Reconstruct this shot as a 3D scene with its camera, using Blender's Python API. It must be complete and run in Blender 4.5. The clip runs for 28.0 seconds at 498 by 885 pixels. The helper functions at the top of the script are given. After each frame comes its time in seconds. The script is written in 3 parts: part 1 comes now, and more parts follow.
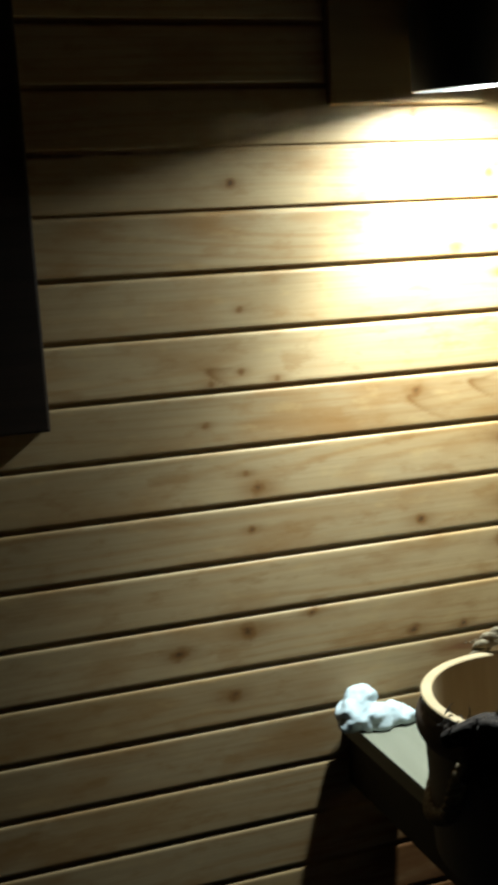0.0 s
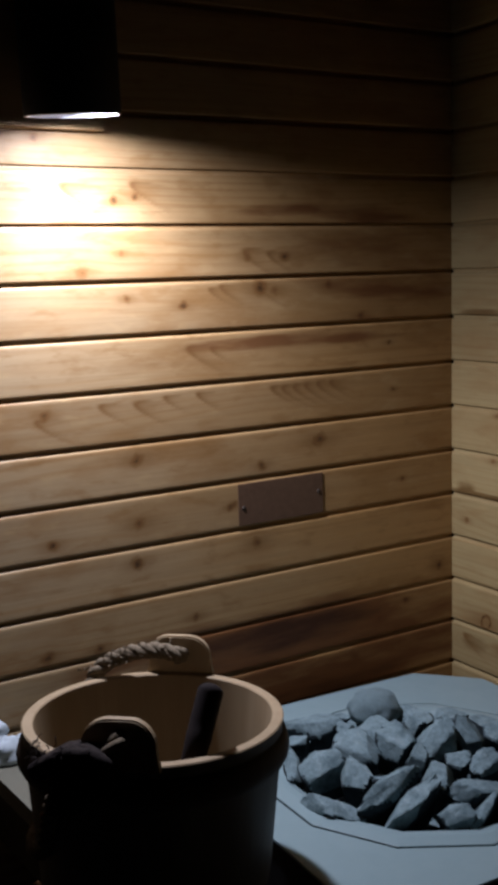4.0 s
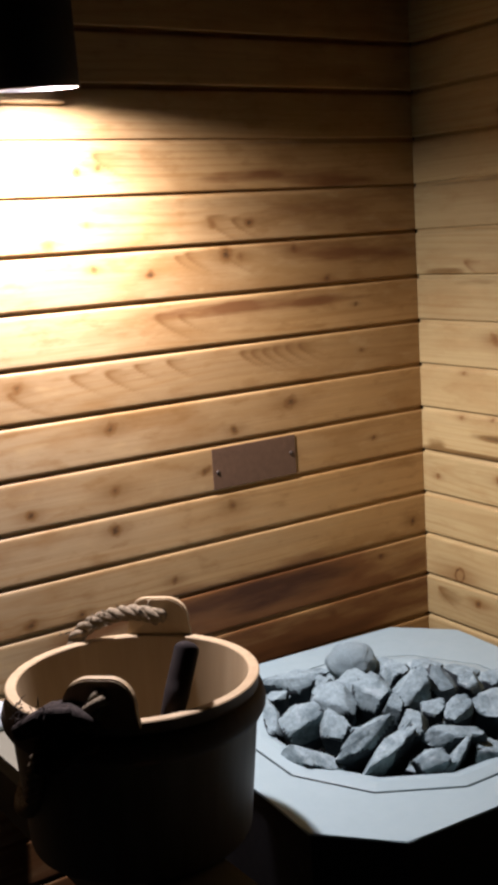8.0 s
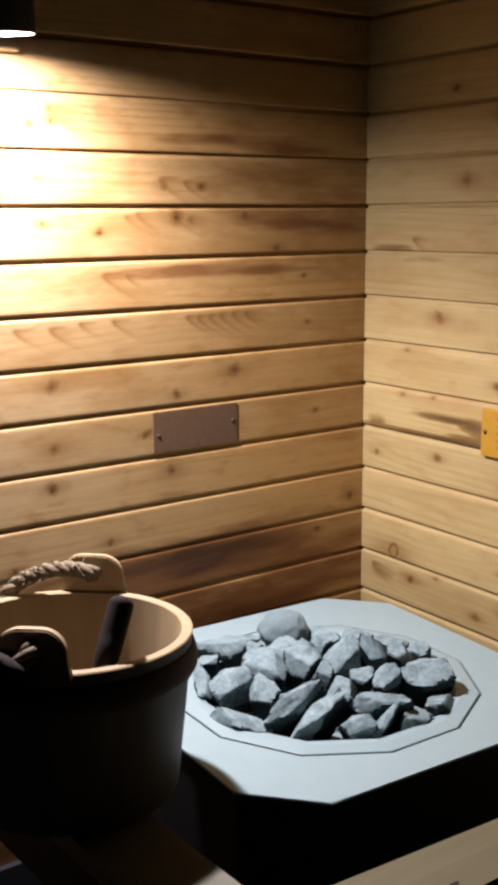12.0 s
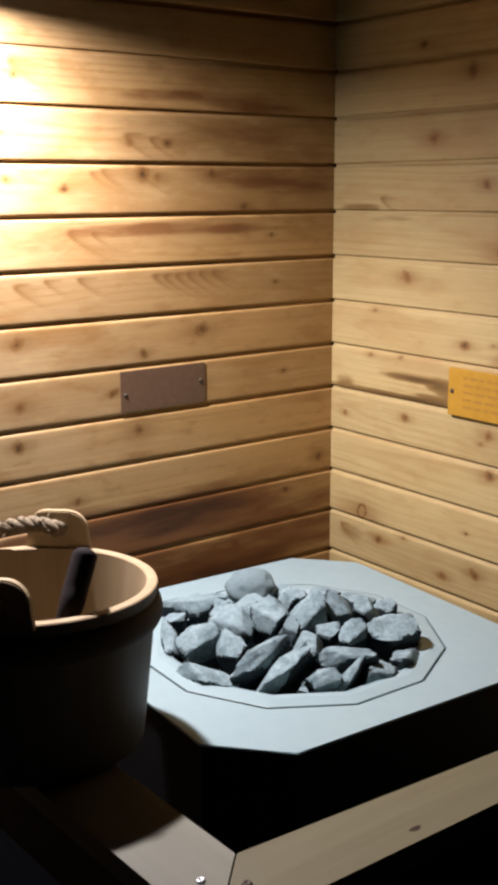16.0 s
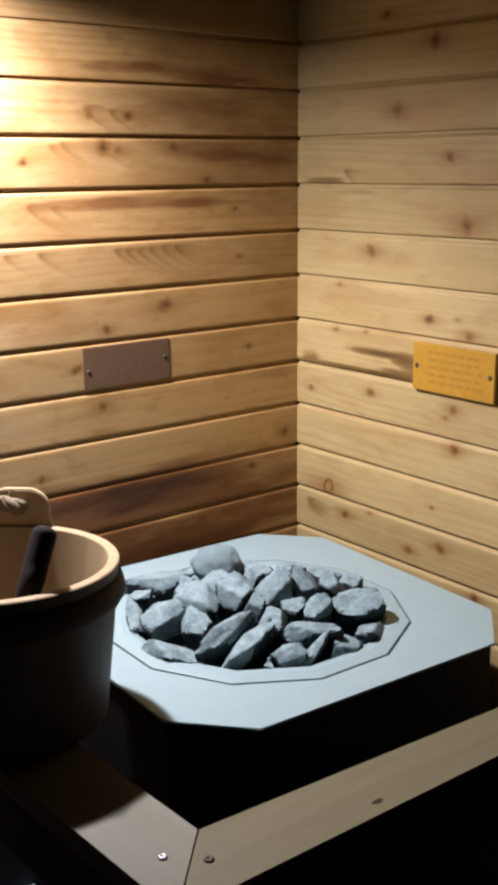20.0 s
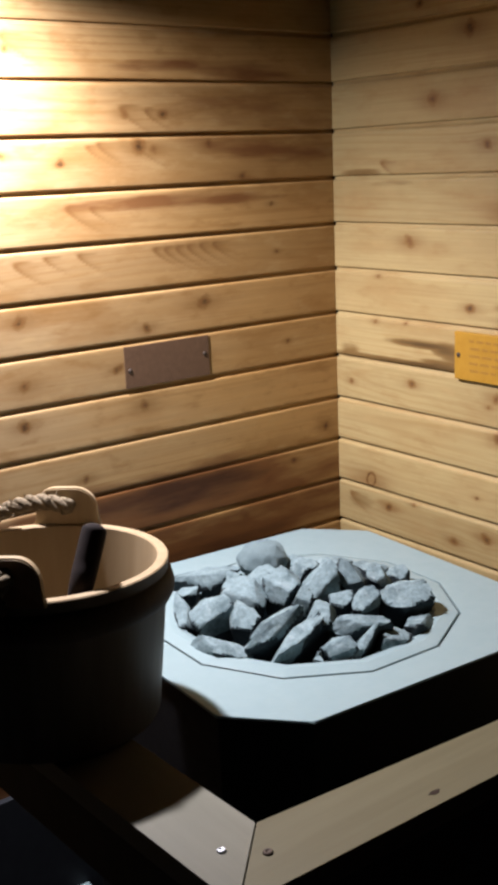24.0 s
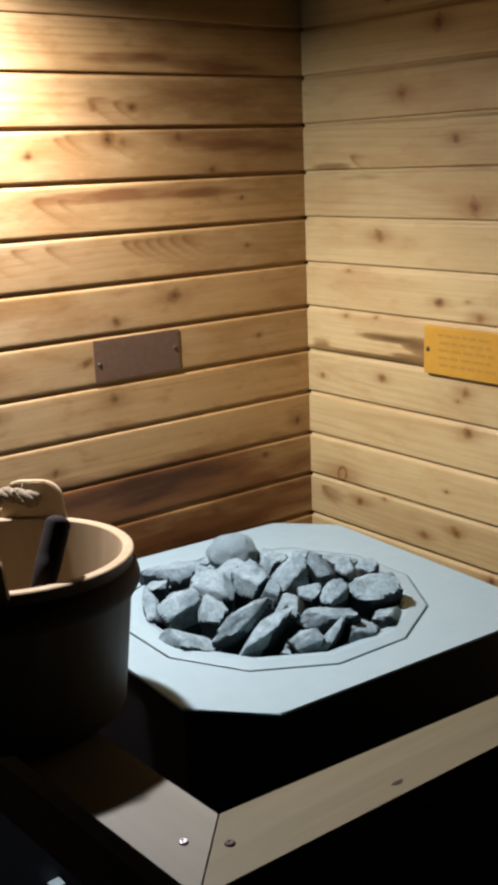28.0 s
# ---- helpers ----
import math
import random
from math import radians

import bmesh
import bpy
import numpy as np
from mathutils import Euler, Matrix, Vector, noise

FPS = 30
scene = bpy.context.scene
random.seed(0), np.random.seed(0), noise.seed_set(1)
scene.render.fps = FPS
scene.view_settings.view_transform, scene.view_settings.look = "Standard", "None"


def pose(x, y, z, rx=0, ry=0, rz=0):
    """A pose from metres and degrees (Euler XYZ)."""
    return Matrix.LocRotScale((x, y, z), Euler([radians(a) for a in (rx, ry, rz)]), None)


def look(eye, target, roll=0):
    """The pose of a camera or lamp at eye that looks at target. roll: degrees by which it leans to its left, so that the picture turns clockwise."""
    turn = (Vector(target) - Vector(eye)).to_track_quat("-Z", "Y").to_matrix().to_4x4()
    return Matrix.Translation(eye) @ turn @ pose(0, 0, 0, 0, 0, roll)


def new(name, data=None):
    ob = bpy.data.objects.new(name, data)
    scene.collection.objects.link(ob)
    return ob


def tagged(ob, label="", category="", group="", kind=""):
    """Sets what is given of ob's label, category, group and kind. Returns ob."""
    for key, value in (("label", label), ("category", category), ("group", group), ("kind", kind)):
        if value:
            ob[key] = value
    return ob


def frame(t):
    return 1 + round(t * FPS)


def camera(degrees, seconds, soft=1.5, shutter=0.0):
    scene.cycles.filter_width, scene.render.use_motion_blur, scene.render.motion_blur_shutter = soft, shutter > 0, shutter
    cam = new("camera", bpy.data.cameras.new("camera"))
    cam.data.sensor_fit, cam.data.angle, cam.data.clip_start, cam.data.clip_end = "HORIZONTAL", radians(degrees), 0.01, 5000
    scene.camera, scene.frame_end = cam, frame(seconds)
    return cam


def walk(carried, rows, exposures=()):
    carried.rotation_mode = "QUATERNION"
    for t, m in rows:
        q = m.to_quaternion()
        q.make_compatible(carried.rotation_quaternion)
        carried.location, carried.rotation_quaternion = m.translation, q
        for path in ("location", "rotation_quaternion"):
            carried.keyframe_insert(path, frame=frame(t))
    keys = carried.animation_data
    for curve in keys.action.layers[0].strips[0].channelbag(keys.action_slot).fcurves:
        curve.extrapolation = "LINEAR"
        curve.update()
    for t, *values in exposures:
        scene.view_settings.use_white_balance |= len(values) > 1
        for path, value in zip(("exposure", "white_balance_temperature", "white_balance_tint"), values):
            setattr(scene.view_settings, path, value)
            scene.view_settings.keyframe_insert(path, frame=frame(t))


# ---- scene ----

# camera and its walk
cam = camera(26.10, 28.0, soft=4.2, shutter=0.4)
PATH = [
    (0, (-1.6354, -1.5718, 0.8306), (-1.0596, 0.3137, 0.4940), -3.41),
    (0.5, (-1.5987, -1.5749, 0.8322), (-0.9403, 0.2850, 0.5051), -3.77),
    (1, (-1.5911, -1.5717, 0.8364), (-0.8401, 0.2503, 0.4953), -4.22),
    (1.5, (-1.5641, -1.5826, 0.8333), (-0.7793, 0.2279, 0.5077), -4.88),
    (2, (-1.5466, -1.5900, 0.8366), (-0.7009, 0.1958, 0.5271), -4.68),
    (2.5, (-1.5264, -1.6000, 0.8370), (-0.6400, 0.1665, 0.5313), -4.10),
    (3, (-1.5081, -1.6147, 0.8416), (-0.5730, 0.1273, 0.5396), -2.46),
    (3.5, (-1.4954, -1.6288, 0.8281), (-0.5178, 0.0957, 0.5625), -1.50),
    (4, (-1.4789, -1.6311, 0.8212), (-0.4501, 0.0556, 0.5102), -1.79),
    (4.5, (-1.4732, -1.6491, 0.8071), (-0.4256, 0.0217, 0.4737), -2.70),
    (6.5, (-1.4792, -1.6588, 0.8091), (-0.4444, 0.0067, 0.4150), -3.40),
    (7, (-1.4787, -1.6627, 0.8088), (-0.4447, 0.0052, 0.4235), -3.43),
    (7.5, (-1.4801, -1.6659, 0.8179), (-0.4344, -0.0051, 0.4327), -3.52),
    (8, (-1.4801, -1.6700, 0.8210), (-0.4327, -0.0075, 0.4482), -3.73),
    (8.5, (-1.4823, -1.6696, 0.8201), (-0.4193, -0.0142, 0.4603), -3.61),
    (9, (-1.4843, -1.6716, 0.8196), (-0.4108, -0.0192, 0.4775), -3.29),
    (9.5, (-1.4834, -1.6659, 0.8104), (-0.3914, -0.0305, 0.4456), -2.74),
    (10, (-1.4836, -1.6675, 0.8083), (-0.3767, -0.0468, 0.4235), -2.00),
    (10.5, (-1.4898, -1.6654, 0.8003), (-0.3749, -0.0511, 0.4119), -1.39),
    (11, (-1.4869, -1.6666, 0.7953), (-0.3668, -0.0592, 0.3929), -0.88),
    (11.5, (-1.4897, -1.6650, 0.7923), (-0.3586, -0.0688, 0.3766), -0.65),
    (12, (-1.4884, -1.6693, 0.7937), (-0.3505, -0.0766, 0.3834), -0.48),
    (12.5, (-1.4882, -1.6721, 0.7889), (-0.3372, -0.0870, 0.3858), -0.31),
    (13, (-1.4840, -1.6703, 0.7824), (-0.3228, -0.0987, 0.3562), -0.25),
    (13.5, (-1.4807, -1.6772, 0.7748), (-0.3138, -0.1117, 0.3417), 0.18),
    (15.5, (-1.4796, -1.6812, 0.7709), (-0.3017, -0.1334, 0.3050), 0.05),
    (16, (-1.4796, -1.6815, 0.7662), (-0.3112, -0.1239, 0.3090), -0.32),
    (16.5, (-1.4808, -1.6851, 0.7692), (-0.3159, -0.1236, 0.3167), -0.37),
    (17, (-1.4889, -1.6859, 0.7703), (-0.3445, -0.1032, 0.3393), -1.00),
    (17.5, (-1.4890, -1.6848, 0.7659), (-0.3350, -0.1112, 0.3279), -0.63),
    (18, (-1.4895, -1.6810, 0.7621), (-0.3357, -0.1102, 0.3138), -0.51),
    (18.5, (-1.4861, -1.6870, 0.7633), (-0.3259, -0.1191, 0.3210), -0.41),
    (19, (-1.4770, -1.6875, 0.7638), (-0.3024, -0.1368, 0.2994), -0.46),
    (19.5, (-1.4728, -1.6866, 0.7635), (-0.2875, -0.1476, 0.2874), -0.40),
    (20, (-1.4613, -1.6846, 0.7624), (-0.2612, -0.1647, 0.2628), -0.51),
    (20.5, (-1.4616, -1.6789, 0.7583), (-0.2700, -0.1501, 0.2655), -1.23),
    (21, (-1.4638, -1.6827, 0.7642), (-0.2760, -0.1437, 0.2944), -0.99),
    (21.5, (-1.4657, -1.6802, 0.7640), (-0.2845, -0.1362, 0.2938), -1.47),
    (23.5, (-1.4730, -1.6775, 0.7587), (-0.3089, -0.1285, 0.2634), -2.52),
    (24, (-1.4731, -1.6762, 0.7565), (-0.3245, -0.1173, 0.2559), -2.42),
    (24.5, (-1.4781, -1.6754, 0.7625), (-0.3255, -0.1111, 0.2888), -1.77),
    (25, (-1.4753, -1.6819, 0.7649), (-0.3129, -0.1185, 0.3124), -1.43),
    (25.5, (-1.4717, -1.6855, 0.7657), (-0.3061, -0.1288, 0.2985), -2.08),
    (26, (-1.4655, -1.6882, 0.7588), (-0.3009, -0.1361, 0.2744), -2.72),
    (26.5, (-1.4646, -1.6888, 0.7560), (-0.3031, -0.1391, 0.2568), -2.50),
    (27, (-1.4628, -1.6864, 0.7507), (-0.2858, -0.1531, 0.2372), -1.82),
    (27.5, (-1.4587, -1.6900, 0.7496), (-0.2840, -0.1554, 0.2350), -2.07),
    (28, (-1.4580, -1.6889, 0.7484), (-0.2820, -0.1522, 0.2427), -2.22),
]
walk(cam, [(t, look(eye, target, roll)) for t, eye, target, roll in PATH],
     [(0.0, 0.15, 5650, -13), (0.5, 0.50, 5200, -8), (1.0, 0.45, 4850, 3), (2.0, -1.26, 4720, 14), (3.0, -1.5, 4850, 15), (4.0, -1.45, 5450, 20), (5.5, -0.5, 5900, 21),
      (7.0, -0.14, 6200, 26), (9.0, -0.08, 6300, 26), (11.0, 0.06, 6350, 25), (12.0, 0.20, 6350, 23), (20.0, 0.22, 6180, 20), (28.0, 0.18, 6080, 18)])

# world: a closed, windowless room; only a trace of light
world = bpy.data.worlds.new("world")
scene.world = world
world.use_nodes = True
world.node_tree.nodes["Background"].inputs["Color"].default_value = (0.010, 0.009, 0.016, 1)
world.node_tree.nodes["Background"].inputs["Strength"].default_value = 0.3

# the wall lamp's light: a small reflector bulb, set back inside the shade so that its rim cuts the light off
LAMP = Vector((-0.845, -0.130, 1.054))
TILT = Matrix.Rotation(radians(4.6), 4, "X") @ Matrix.Rotation(radians(-3.0), 4, "Y")  # the shade leans a little
RECESS = 0.019
OFF_X, OFF_Y = 0.013, -0.006  # the bulb sits off the shade's centre
BULB = LAMP + TILT @ Vector((OFF_X, OFF_Y, RECESS - 0.004))
area = bpy.data.lights.new("lamp_glow", "AREA")
area.shape, area.size, area.energy, area.color = "DISK", 0.050, 11.6, (1.0, 0.96, 0.95)
new("lamp_glow", area).matrix_world = Matrix.Translation(BULB) @ Matrix.Rotation(radians(-9), 4, "Y") @ Matrix.Rotation(radians(-5), 4, "X")  # turned a little to the heater
beam = bpy.data.lights.new("lamp_beam", "SPOT")
beam.energy, beam.color, beam.spot_size, beam.spot_blend, beam.shadow_soft_size = 51.0, (1.0, 0.96, 0.95), radians(120), 0.7, 0.018
new("lamp_beam", beam).matrix_world = look(LAMP + Vector((0, 0, 0.007)), LAMP + Vector((0.22, -0.04, -0.989)))


# ---- materials ----
def material(name, color, rough=0.6, metal=0.0, gloss=0.5):
    m = bpy.data.materials.new(name)
    m.use_nodes = True
    b = m.node_tree.nodes["Principled BSDF"]
    b.inputs["Base Color"].default_value = (*color, 1)
    b.inputs["Roughness"].default_value = rough
    b.inputs["Metallic"].default_value = metal
    b.inputs["Specular IOR Level"].default_value = gloss
    return m, m.node_tree, b


def node(tree, kind, **inputs):
    n = tree.nodes.new(kind)
    for key, value in inputs.items():
        n.inputs[key].default_value = value
    return n


def math_node(tree, op, a, b=0.0):
    n = tree.nodes.new("ShaderNodeMath")
    n.operation = op
    for i, v in enumerate((a, b)):
        if isinstance(v, (int, float)):
            n.inputs[i].default_value = v
        else:
            tree.links.new(v, n.inputs[i])
    return n.outputs[0]


def mix(tree, fac, a, b, blend="MIX"):
    n = tree.nodes.new("ShaderNodeMix")
    n.data_type, n.blend_type = "RGBA", blend
    for i, v in ((0, fac), (6, a), (7, b)):
        if isinstance(v, (int, float)):
            n.inputs[i].default_value = v
        elif isinstance(v, tuple):
            n.inputs[i].default_value = (*v, 1)
        else:
            tree.links.new(v, n.inputs[i])
    return n.outputs[2]


def ramp(tree, source, a, b, lo=0.0, hi=1.0):
    n = node(tree, "ShaderNodeMapRange", **{"From Min": a, "From Max": b, "To Min": lo, "To Max": hi})
    tree.links.new(source, n.inputs["Value"])
    return n.outputs[0]


def noise_tex(tree, scale, detail=3.0, stretch=(1, 1, 1), shift=None, rough=0.55):
    co = tree.nodes.new("ShaderNodeTexCoord")
    mp = node(tree, "ShaderNodeMapping", Scale=stretch)
    tree.links.new(co.outputs["Object"], mp.inputs["Vector"])
    n = node(tree, "ShaderNodeTexNoise", Scale=scale, Detail=detail, Roughness=rough)
    n.noise_dimensions = "4D"
    tree.links.new(mp.outputs[0], n.inputs["Vector"])
    if shift is not None:
        tree.links.new(shift, n.inputs["W"])
    return n.outputs["Fac"]


def bump(tree, b, height, strength, distance):
    n = node(tree, "ShaderNodeBump", Strength=strength, Distance=distance)
    tree.links.new(height, n.inputs["Height"])
    tree.links.new(n.outputs[0], b.inputs["Normal"])


def attribute(tree, name):
    n = tree.nodes.new("ShaderNodeAttribute")
    n.attribute_name = name
    return n.outputs["Fac"]


def panel_wood(name, early, late_wood, mottle, stain_brown, stain_dark, far_tone=None):
    """Pine panelling: growth rings, knots and stains are laid along each board as attributes."""
    m, t, b = material(name, early, 0.5, 0.0, 0.3)
    info = t.nodes.new("ShaderNodeObjectInfo")
    rnd = info.outputs["Random"]
    shift = math_node(t, "MULTIPLY", rnd, 37.0)
    ring = attribute(t, "ring")
    wob = noise_tex(t, 14.0, 3.0, (0.25, 1, 1), shift)
    phase = math_node(t, "ADD", math_node(t, "MULTIPLY", ring, 6.2832), math_node(t, "MULTIPLY", wob, 2.2))
    late = ramp(t, math_node(t, "SINE", phase), 0.1, 1.0)
    soft = noise_tex(t, 5.0, 4.0, (0.3, 1, 1.6), shift)
    late = math_node(t, "MULTIPLY", late, ramp(t, soft, 0.40, 0.66, 0.05, 0.48))
    fibre = noise_tex(t, 60.0, 5.0, (0.05, 1, 3.5), shift, 0.7)
    base = early
    if far_tone:  # redder towards the heater, paler far from it: warmer light put into colour
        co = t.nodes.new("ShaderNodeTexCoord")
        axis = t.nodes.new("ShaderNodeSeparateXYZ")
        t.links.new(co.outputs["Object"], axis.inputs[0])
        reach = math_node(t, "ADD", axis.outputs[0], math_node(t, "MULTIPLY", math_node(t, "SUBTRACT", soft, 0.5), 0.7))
        base = mix(t, ramp(t, reach, -0.95, -0.25), far_tone, early)
    c = mix(t, late, base, late_wood)
    c = mix(t, ramp(t, fibre, 0.42, 0.74, 0.0, 0.34), c, (0.215, 0.122, 0.046))
    tone = ramp(t, rnd, 0.0, 1.0, 0.88, 1.06)
    tint = t.nodes.new("ShaderNodeCombineColor")
    for i in range(3):
        t.links.new(tone, tint.inputs[i])
    c = mix(t, 1.0, c, tint.outputs[0], "MULTIPLY")
    patch = noise_tex(t, 3.2, 3.0, (0.5, 1, 1.2), shift)
    c = mix(t, ramp(t, patch, 0.50, 0.70, 0.0, 0.45 * mottle), c, (0.285, 0.160, 0.050))
    blotch = noise_tex(t, 11.0, 4.0, (0.4, 1, 1.3), math_node(t, "ADD", shift, 9.0))
    c = mix(t, ramp(t, blotch, 0.51, 0.66, 0.0, 0.55 * mottle), c, (0.262, 0.126, 0.032))
    fleck = noise_tex(t, 34.0, 4.0, (0.45, 1, 1.2), math_node(t, "ADD", shift, 4.0), 0.6)
    c = mix(t, ramp(t, fleck, 0.54, 0.66, 0.0, 0.42 * mottle), c, (0.250, 0.124, 0.034))
    c = mix(t, ramp(t, fleck, 0.44, 0.32, 0.0, 0.30 * mottle), c, (0.520, 0.360, 0.160))
    halo = attribute(t, "halo")
    c = mix(t, math_node(t, "MULTIPLY", halo, 0.85), c, (0.190, 0.092, 0.026))
    knot = attribute(t, "knot")
    grainy = noise_tex(t, 180.0, 3.0, (1, 1, 1), shift)
    lump = noise_tex(t, 105.0, 4.0, (0.7, 1, 1), shift)
    rough_knot = math_node(t, "ADD", knot, math_node(t, "MULTIPLY", math_node(t, "SUBTRACT", lump, 0.5), 0.95))
    c = mix(t, ramp(t, rough_knot, 0.30, 0.66, 0.0, 0.75), c, (0.185, 0.085, 0.022))
    c = mix(t, math_node(t, "MULTIPLY", ramp(t, rough_knot, 0.68, 1.0), ramp(t, grainy, 0.2, 0.6, 0.3, 0.85)), c, (0.046, 0.021, 0.008))
    # carries real stains and the north wall's painted dimness
    stain_shade = attribute(t, "stain_shade")
    blot = noise_tex(t, 13.0, 4.0, (0.28, 1, 1.6), shift)
    seep = math_node(t, "ADD", stain_shade, math_node(t, "MULTIPLY", math_node(t, "SUBTRACT", blot, 0.5), 2.2))
    seep = math_node(t, "MULTIPLY", seep, ramp(t, stain_shade, 0.02, 0.2))
    c = mix(t, ramp(t, seep, 0.12, 0.55, 0.0, 0.85), c, stain_brown)
    c = mix(t, ramp(t, seep, 0.62, 1.15, 0.0, 0.9), c, stain_dark)
    t.links.new(c, b.inputs["Base Color"])
    t.links.new(ramp(t, fibre, 0.3, 0.7, 0.42, 0.6), b.inputs["Roughness"])
    h = math_node(t, "ADD", math_node(t, "MULTIPLY", fibre, 0.6), math_node(t, "MULTIPLY", late, -0.4))
    bump(t, b, h, 0.10, 0.0012)
    return m


def plain_wood(name, light, dark, scale=1.0, stretch=(0.06, 1, 1), rough=0.55):
    m, t, b = material(name, light, rough, 0.0, 0.25)
    info = t.nodes.new("ShaderNodeObjectInfo")
    shift = math_node(t, "MULTIPLY", info.outputs["Random"], 23.0)
    g = noise_tex(t, 45.0 * scale, 5.0, stretch, shift, 0.65)
    g2 = noise_tex(t, 6.0 * scale, 3.0, tuple(min(1.0, s * 4) for s in stretch), shift)
    c = mix(t, ramp(t, g, 0.35, 0.72), light, dark)
    c = mix(t, ramp(t, g2, 0.45, 0.75, 0.0, 0.5), c, tuple(v * 0.75 for v in dark))
    t.links.new(c, b.inputs["Base Color"])
    bump(t, b, g, 0.2, 0.0015)
    return m


def speckled(name, a, bcol, scale, rough=0.5, metal=0.0, relief=0.1, depth=0.001, lo=0.35, hi=0.7):
    m, t, b = material(name, a, rough, metal, 0.5 if metal else 0.3)
    info = t.nodes.new("ShaderNodeObjectInfo")
    shift = math_node(t, "MULTIPLY", info.outputs["Random"], 31.0)
    n = noise_tex(t, scale, 6.0, (1, 1, 1), shift, 0.65)
    n2 = noise_tex(t, scale * 0.15, 3.0, (1, 1, 1), shift)
    c = mix(t, ramp(t, n, lo, hi), a, bcol)
    c = mix(t, ramp(t, n2, 0.4, 0.7, 0.0, 0.4), c, tuple(0.5 * (x + y) for x, y in zip(a, bcol)))
    t.links.new(c, b.inputs["Base Color"])
    t.links.new(ramp(t, n, 0.3, 0.7, rough * 0.85, min(1.0, rough * 1.15)), b.inputs["Roughness"])
    bump(t, b, n, relief, depth)
    return m


def stone_surface(name, pale, dim, bare, vein):
    """Broken olivine: grey-blue grain with bare patches and veins."""
    m, t, b = material(name, pale, 0.95, 0.0, 0.25)
    info = t.nodes.new("ShaderNodeObjectInfo")
    shift = math_node(t, "MULTIPLY", info.outputs["Random"], 31.0)
    grain = noise_tex(t, 150.0, 6.0, (1, 1, 1), shift, 0.7)
    crust = noise_tex(t, 24.0, 6.0, (1, 1, 1), shift, 0.68)
    veins = noise_tex(t, 60.0, 3.0, (1, 0.3, 1), shift, 0.6)
    c = mix(t, ramp(t, grain, 0.36, 0.68), pale, dim)
    c = mix(t, ramp(t, crust, 0.48, 0.62, 0.0, 0.72), c, bare)
    c = mix(t, ramp(t, veins, 0.58, 0.70, 0.0, 0.5), c, vein)
    tone = ramp(t, info.outputs["Random"], 0.0, 1.0, 0.0, 0.2)
    c = mix(t, tone, c, dim)
    t.links.new(c, b.inputs["Base Color"])
    bump(t, b, math_node(t, "ADD", grain, crust), 0.6, 0.004)
    return m


# one pine in two tones: the north wall's warmer bounced light is in its colour
PINE_WARM_LIT = panel_wood("warm_lit_pine_panel", (0.465, 0.272, 0.094), (0.310, 0.148, 0.038), 1.0, (0.168, 0.062, 0.017), (0.055, 0.018, 0.006), (0.430, 0.308, 0.162))
PINE_PALE = panel_wood("pale_pine_panel", (0.430, 0.325, 0.142), (0.310, 0.186, 0.062), 0.55, (0.150, 0.078, 0.020), (0.050, 0.026, 0.008))
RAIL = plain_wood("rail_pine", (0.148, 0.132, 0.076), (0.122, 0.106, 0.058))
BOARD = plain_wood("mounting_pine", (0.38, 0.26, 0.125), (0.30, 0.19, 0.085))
# paler copy of the rail wood: the lamp's light put into its colour
RAIL_SIDE = plain_wood("lit_rail_pine_lengthwise", (0.190, 0.184, 0.138), (0.160, 0.154, 0.112), 1.0, (1, 0.06, 1))
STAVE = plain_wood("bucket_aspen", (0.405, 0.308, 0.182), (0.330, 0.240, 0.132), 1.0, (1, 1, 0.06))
# darker copies of the bucket wood: outside in shade, bottom against bounced light
DARKENED = plain_wood("shaded_bucket_wood", (0.125, 0.098, 0.070), (0.085, 0.064, 0.044), 1.0, (1, 1, 0.06))
DARK_BOTTOM = plain_wood("dark_bucket_bottom", (0.10, 0.072, 0.042), (0.07, 0.048, 0.027), 1.0, (1, 1, 0.06), 0.35)
DARKWOOD = plain_wood("dark_wood", (0.030, 0.018, 0.012), (0.015, 0.009, 0.006))
LADLE = plain_wood("ladle_dark_wood", (0.017, 0.010, 0.008), (0.010, 0.006, 0.005), 1.0, (1, 1, 0.1), 0.9)
HOOP = plain_wood("hoop_wood", (0.070, 0.045, 0.030), (0.042, 0.027, 0.018), 1.0, (1, 1, 0.3), 0.7)
# for unseen surfaces only, near black so that little light bounces back
ROOM = plain_wood("unseen_dark_room", (0.036, 0.016, 0.014), (0.022, 0.009, 0.008))
STEEL = speckled("white_enamelled_steel", (0.268, 0.362, 0.370), (0.250, 0.343, 0.352), 30.0, 0.42, 0.0, 0.02)
BLACK = speckled("black_painted_steel", (0.006, 0.006, 0.007), (0.010, 0.010, 0.011), 40.0, 0.55, 0.0, 0.05)
STONE = stone_surface("pale_stone", (0.275, 0.368, 0.380), (0.140, 0.200, 0.212), (0.070, 0.106, 0.115), (0.38, 0.47, 0.48))
# the same stone darkened for its sides: shade put into the colour
SHADED_SIDE = stone_surface("shaded_side_stone", (0.042, 0.056, 0.062), (0.026, 0.035, 0.039), (0.020, 0.027, 0.030), (0.085, 0.108, 0.114))
SHEET = speckled("dull_grey_sheet", (0.022, 0.025, 0.030), (0.016, 0.018, 0.022), 20.0, 0.6, 0.0, 0.05)
ROPE = speckled("hemp_rope", (0.265, 0.212, 0.135), (0.120, 0.090, 0.054), 260.0, 0.95, 0.0, 0.8, 0.002)
